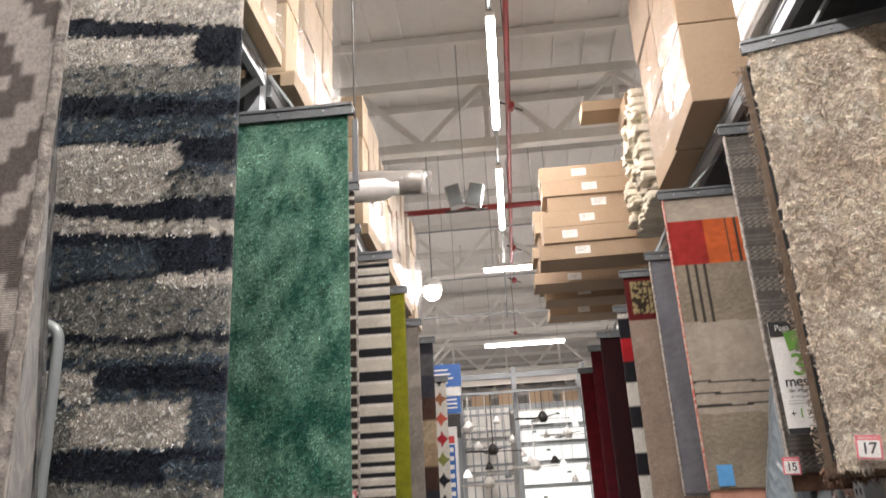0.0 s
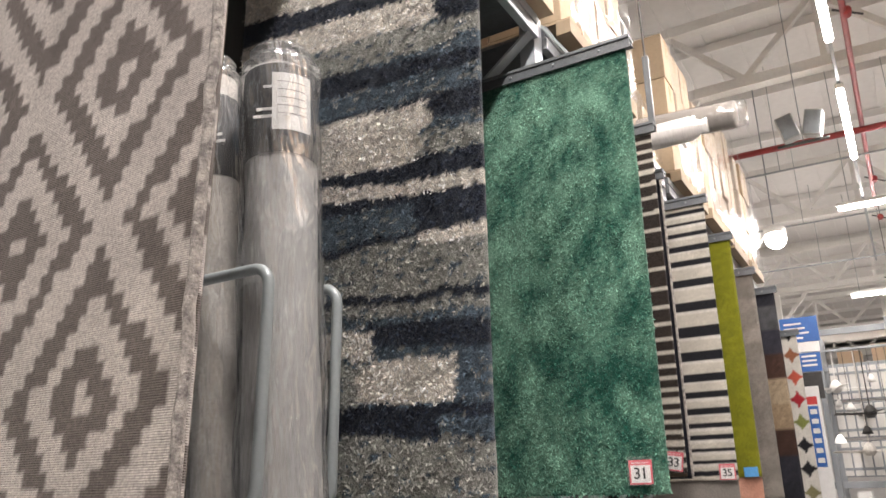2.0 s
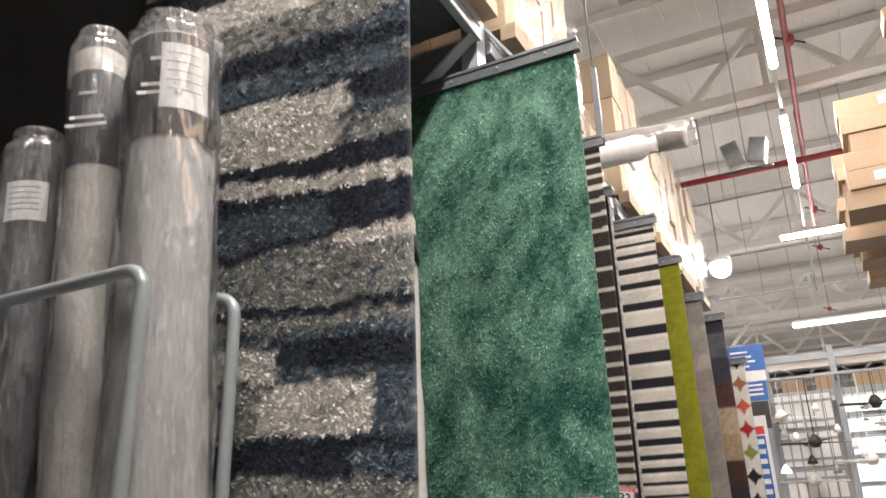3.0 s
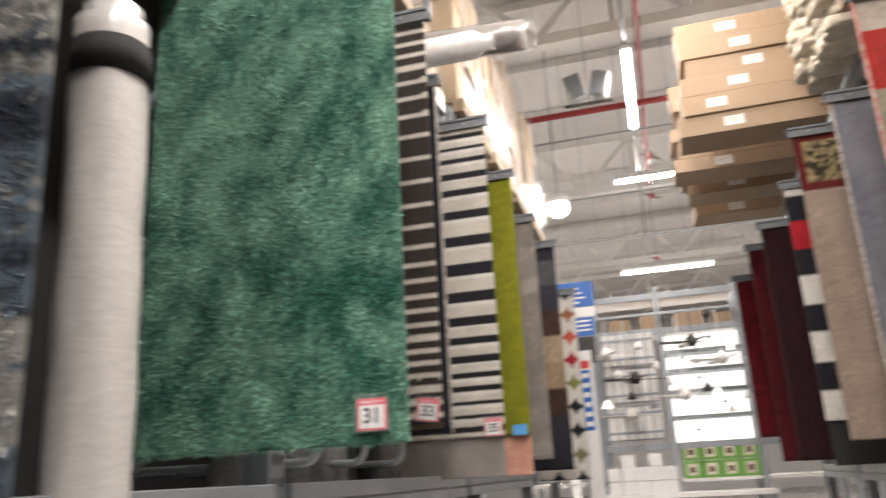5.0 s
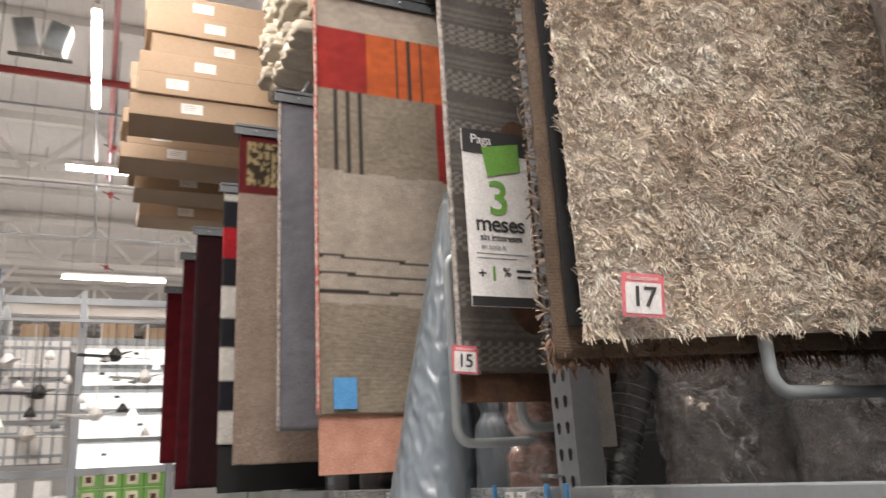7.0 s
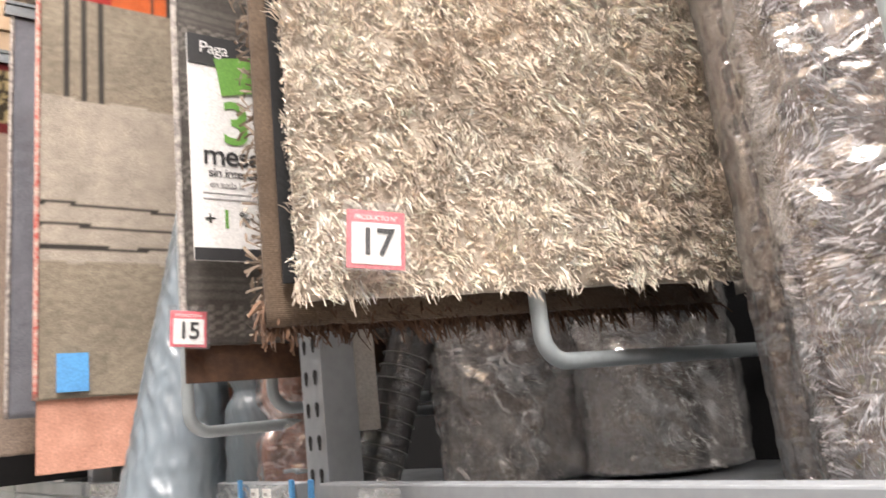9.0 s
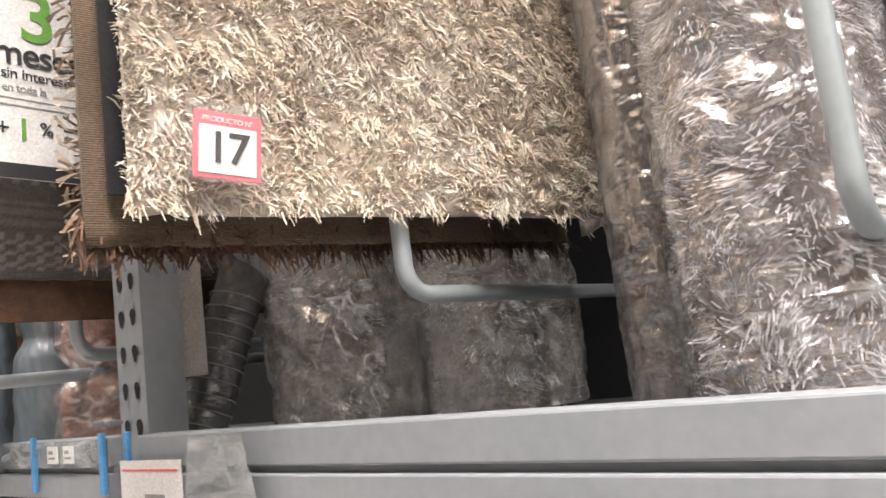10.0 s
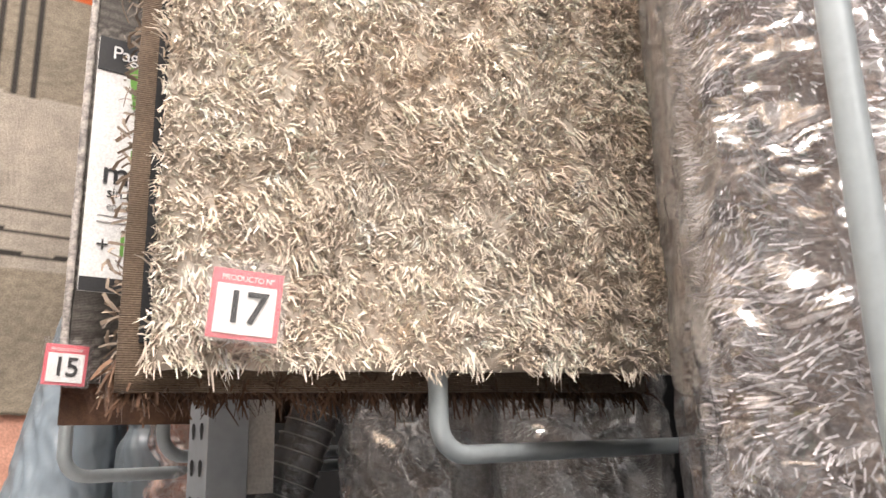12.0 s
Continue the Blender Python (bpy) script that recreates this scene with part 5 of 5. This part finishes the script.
# long flat cartons, stacks one behind the other
for y0, rows, x_end in ((7.7, 6, 0.52), (8.55, 6, 0.47), (9.3, 6, 0.56), (10.1, 5, 0.66)):
    z = TOP + 0.004
    for k in range(rows):
        hgt = 0.182 if y0 < 8 else rb.choice((0.14, 0.16, 0.18))
        carton(x_end + rb.uniform(-0.07, 0.06), y0 + rb.uniform(-0.05, 0.05), z, 1.75, 0.42, hgt - 0.006, "carton", "long flat brown cardboard box stacked out over the aisle", "long flat boxes", False,
               (-0.55 + rb.uniform(-0.05, 0.25), hgt * 0.5, 0.16, 0.085), rb.uniform(-1.6, 1.6))
        z += hgt
carton(0.98, 7.0, TOP + 1.34, 0.9, 0.3, 0.12, "carton", "long flat brown cardboard box resting on top", "long flat boxes", False)

# ---- signs at the end of the left rack ----
es = thing("aisle_sign", -1.0, 11.5, 0, "tall blue and white aisle sign on a post", "sign")
part("post", block(-0.03, 0.0, 0, 0.03, 0.05, 3.75), M["rack"], es)
part("head_panel", block(-0.17, -0.02, 3.38, 0.30, 0, 3.72, 0.003), M["blue"], es, "blue sign panel")
part("white_panel", block(-0.05, -0.02, 3.24, 0.28, 0, 3.37, 0.003), M["paper"], es)
part("blue_panel", block(-0.0, -0.02, 2.98, 0.27, 0, 3.23, 0.003), M["blue"], es, "blue sign panel")
part("number_panel", block(-0.16, -0.02, 3.04, -0.01, 0, 3.20, 0.003), M["red"], es, "red number panel")
lettering("22", 0.13, es, -0.085, -0.022, 3.12, M["paper"])
part("dark_panel", block(-0.03, -0.02, 2.62, 0.25, 0, 2.97, 0.003), M["dark"], es)
for k in range(4):
    part("print_bar", block(-0.12, -0.0225, 3.62 - k * 0.065, 0.10 + 0.04 * (k % 3), -0.02, 3.645 - k * 0.065, 0), M["paper"], es)
for k in range(3):
    part("print_bar", block(0.04, -0.0225, 3.17 - k * 0.06, 0.22, -0.02, 3.195 - k * 0.06, 0), M["paper"], es)
bn = thing("narrow_banner", -0.88, 11.2, 0, "narrow white and blue upright banner", "banner")
part("board", block(-0.09, -0.01, 0, 0.09, 0.01, 2.75, 0.003), M["paper"], bn)
part("blue_field", block(-0.07, -0.013, 1.75, 0.05, -0.01, 2.5, 0), M["blue"], bn)
part("red_cap", block(-0.07, -0.013, 2.52, 0.05, -0.01, 2.62, 0), M["red"], bn)
for k in range(6):
    part("print_bar", block(-0.05, -0.0155, 1.8 + k * 0.12, 0.03, -0.013, 1.86 + k * 0.12, 0), M["paper"], bn)

# ---- far display rack ----
far = thing("display_rack", 0, 14, 0, "grey steel display rack with lit lighting goods", "rack")
for x in (-0.97, 0.10, 1.36, 2.6, -2.2):
    part("upright", block(x - 0.045, 0, 0, x + 0.045, 0.09, 4.1, 0.004), M["rack"], far)
    part("upright", block(x - 0.045, 1.1, 0, x + 0.045, 1.19, 4.1, 0.004), M["rack"], far)
for z in (4.0, 3.42, 1.62):
    for x0, x1 in ((-2.15, -1.02), (-0.92, 0.05), (0.15, 1.31), (1.41, 2.55)):
        part("shelf_beam", block(x0, 0.01, z - 0.10, x1, 0.06, z, 0.004), M["rack"], far)
        part("shelf_board", block(x0, 0.06, z - 0.03, x1, 1.1, z - 0.005, 0), M["white"], far)
for z in (3.05, 2.75, 2.42, 2.02):
    for x0, x1 in ((0.15, 1.31), (1.41, 2.55)):
        part("glass_shelf", block(x0, 0.05, z - 0.06, x1, 0.5, z, 0.004), M["steel"], far, "pale grey shelf")
# backdrops that emit, added to give the bay its lamp-lit brightness
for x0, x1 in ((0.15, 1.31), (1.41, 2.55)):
    part("light_panel", block(x0, 0.55, 1.62, x1, 0.58, 3.35, 0), M["shelfglow"], far, "white backdrop set to glow in place of the lamps' light on the shelves")
for k, x in enumerate((-0.93, -2.1)):
    for j in range(3):
        pn = thing("slatted_panel", x + 0.06, 13.98, 1.68 + j * 0.58, "white slatted display panel on the rack", "panel", "slatted panels")
        part("back_board", block(0, 0.02, 0, 0.85, 0.03, 0.54, 0), M["rack"], pn)
        for i in range(6):
            part("slat", block(0.02 + i * 0.14, -0.002, 0.02, 0.135 + i * 0.14, 0.02, 0.52, 0.004), M["white"], pn)
        part("cross_rail", block(0, -0.014, 0.10, 0.85, -0.002, 0.14, 0.002), M["rack"], pn)
        part("cross_rail", block(0, -0.014, 0.40, 0.85, -0.002, 0.44, 0.002), M["rack"], pn)


def ceiling_fan(x, y, z, material):
    root = thing("ceiling_fan", x, y, z, "ceiling fan with long blades on display", "fan", "ceiling fans")
    part("motor", lathe(bmesh.new(), [(0.03, 0.16), (0.05, 0.14), (0.09, 0.08), (0.09, 0.02), (0.05, -0.03)][::-1], 16), M[material], root, "", True)
    for k in range(4):
        o = part("blade", block(0.08, -0.055, 0.03, 0.50, 0.055, 0.04, 0.003), M[material], root)
        o.rotation_euler = (radians(10), 0, radians(20 + k * 90))
    b = bmesh.new()
    rod(b, [(0, 0, 0.15), (0, 0, 3.56 - z)], 0.009, 8)
    part("rod", b, M[material], root)
    return root


fb = thing("fan_rail", 0, 13.6, 3.56, "grey steel bar that carries ceiling fans", "bar")
part("bar", block(-1.0, -0.02, 0, 1.4, 0.02, 0.04), M["rack"], fb)
for x in (-0.97, 0.10, 1.36):
    part("bracket", block(x - 0.02, 0.02, 0, x + 0.02, 0.4, 0.04), M["rack"], fb)
for x, z, m in ((-0.35, 2.55, "dark"), (0.55, 3.05, "dark"), (0.95, 2.75, "white"), (-0.75, 2.95, "white"), (0.35, 2.25, "white"), (-0.45, 2.0, "rollwhite")):
    ceiling_fan(x, 13.6, z, m)
for x, z in ((0.62, 2.42), (0.95, 2.02), (0.5, 1.62), (0.85, 3.05), (0.4, 2.75)):
    gl = thing("globe_lamp", x, 14.22, z, "small lit white globe lamp on display", "lamp", "globe lamps")
    b = bmesh.new()
    bmesh.ops.create_uvsphere(b, u_segments=14, v_segments=8, radius=0.085, matrix=pose(0, 0, 0.085))
    part("globe", b, M["shelfglow"], gl, "", True)
    part("collar", lathe(bmesh.new(), [(0.04, 0.16), (0.04, 0.20)], 12), M["steel"], gl)
for x, sx, sz in ((-0.7, 0.35, 0.22), (-0.2, 0.3, 0.3), (0.35, 0.45, 0.28), (0.95, 0.3, 0.2)):
    carton(x, 14.2, 3.42, sx, 0.5, sz, "carton", "brown cardboard box on the display rack", "boxes on the display rack")
for i in range(4):
    for j in range(2):
        gb = thing("product_box", 0.2 + i * 0.28, 14.02, 1.08 + j * 0.26, "green product box with printed lamp pictures", "box", "green product boxes")
        part("body", block(0, 0, 0, 0.27, 0.4, 0.25, 0.004), M["green"], gb)
        part("picture_field", block(0.05, -0.002, 0.04, 0.2, 0, 0.21, 0), M["cream"], gb, "printed picture")
        part("picture_field", block(0.09, -0.004, 0.08, 0.16, -0.002, 0.16, 0), M["brown"], gb)
part("shelf_board", block(-2.15, 0.0, 1.03, 2.55, 1.1, 1.075, 0), M["white"], far)
for i in range(5):
    for j in range(2 + i % 2):
        carton(-0.9 + i * 0.2, 13.3 + 0.1 * (i % 2), 0.9 + j * 0.19, 0.19, 0.3, 0.185, "paper", "small white product box stacked at the aisle's end", "white product boxes", False)
tb = thing("display_table", -1.0, 13.2, 0, "low white display table at the aisle's end", "table")
part("tabletop", block(0, 0, 0.84, 2.4, 0.6, 0.9, 0.004), M["white"], tb)
for x in (0.02, 2.33):
    for y in (0.02, 0.53):
        part("leg", block(x, y, 0, x + 0.05, y + 0.05, 0.84, 0.003), M["rack"], tb)
for k in range(16):
    x, z = -0.85 + 0.14 * k + rb.uniform(-0.04, 0.04), rb.uniform(1.9, 3.1)
    lm = thing("pendant_lamp", x, 13.6, z, "small pendant lamp hung on display", "lamp", "pendant lamps")
    m = rb.choice(("white", "dark", "steel", "shelfglow"))
    r = rb.uniform(0.05, 0.09)
    part("shade", lathe(bmesh.new(), [(r, 0.0), (r * 0.8, 0.05), (r * 0.3, 0.12)], 14), M[m], lm, "", True)
    b = bmesh.new()
    rod(b, [(0, 0, 0.11), (0, 0, 3.57 - z)], 0.004, 5)
    part("cord", b, M["dark"], lm)
# cross-aisle racks that close the view
for x in (-9.0, 3.2):
    cr = thing("pallet_rack", x, 15.5, 0, "distant grey steel rack across the hall", "rack")
    for k in range(3):
        part("upright", block(k * 2.7, 0, 0, k * 2.7 + 0.09, 0.9, 5.0), M["rack"], cr)
    for z in (1.2, 2.6, 4.0):
        part("shelf_beam", block(0.09, 0, z, 5.4, 0.06, z + 0.12), M["rack"], cr)
        part("shelf_board", block(0.09, 0.06, z + 0.08, 5.4, 0.9, z + 0.11), M["white"], cr)
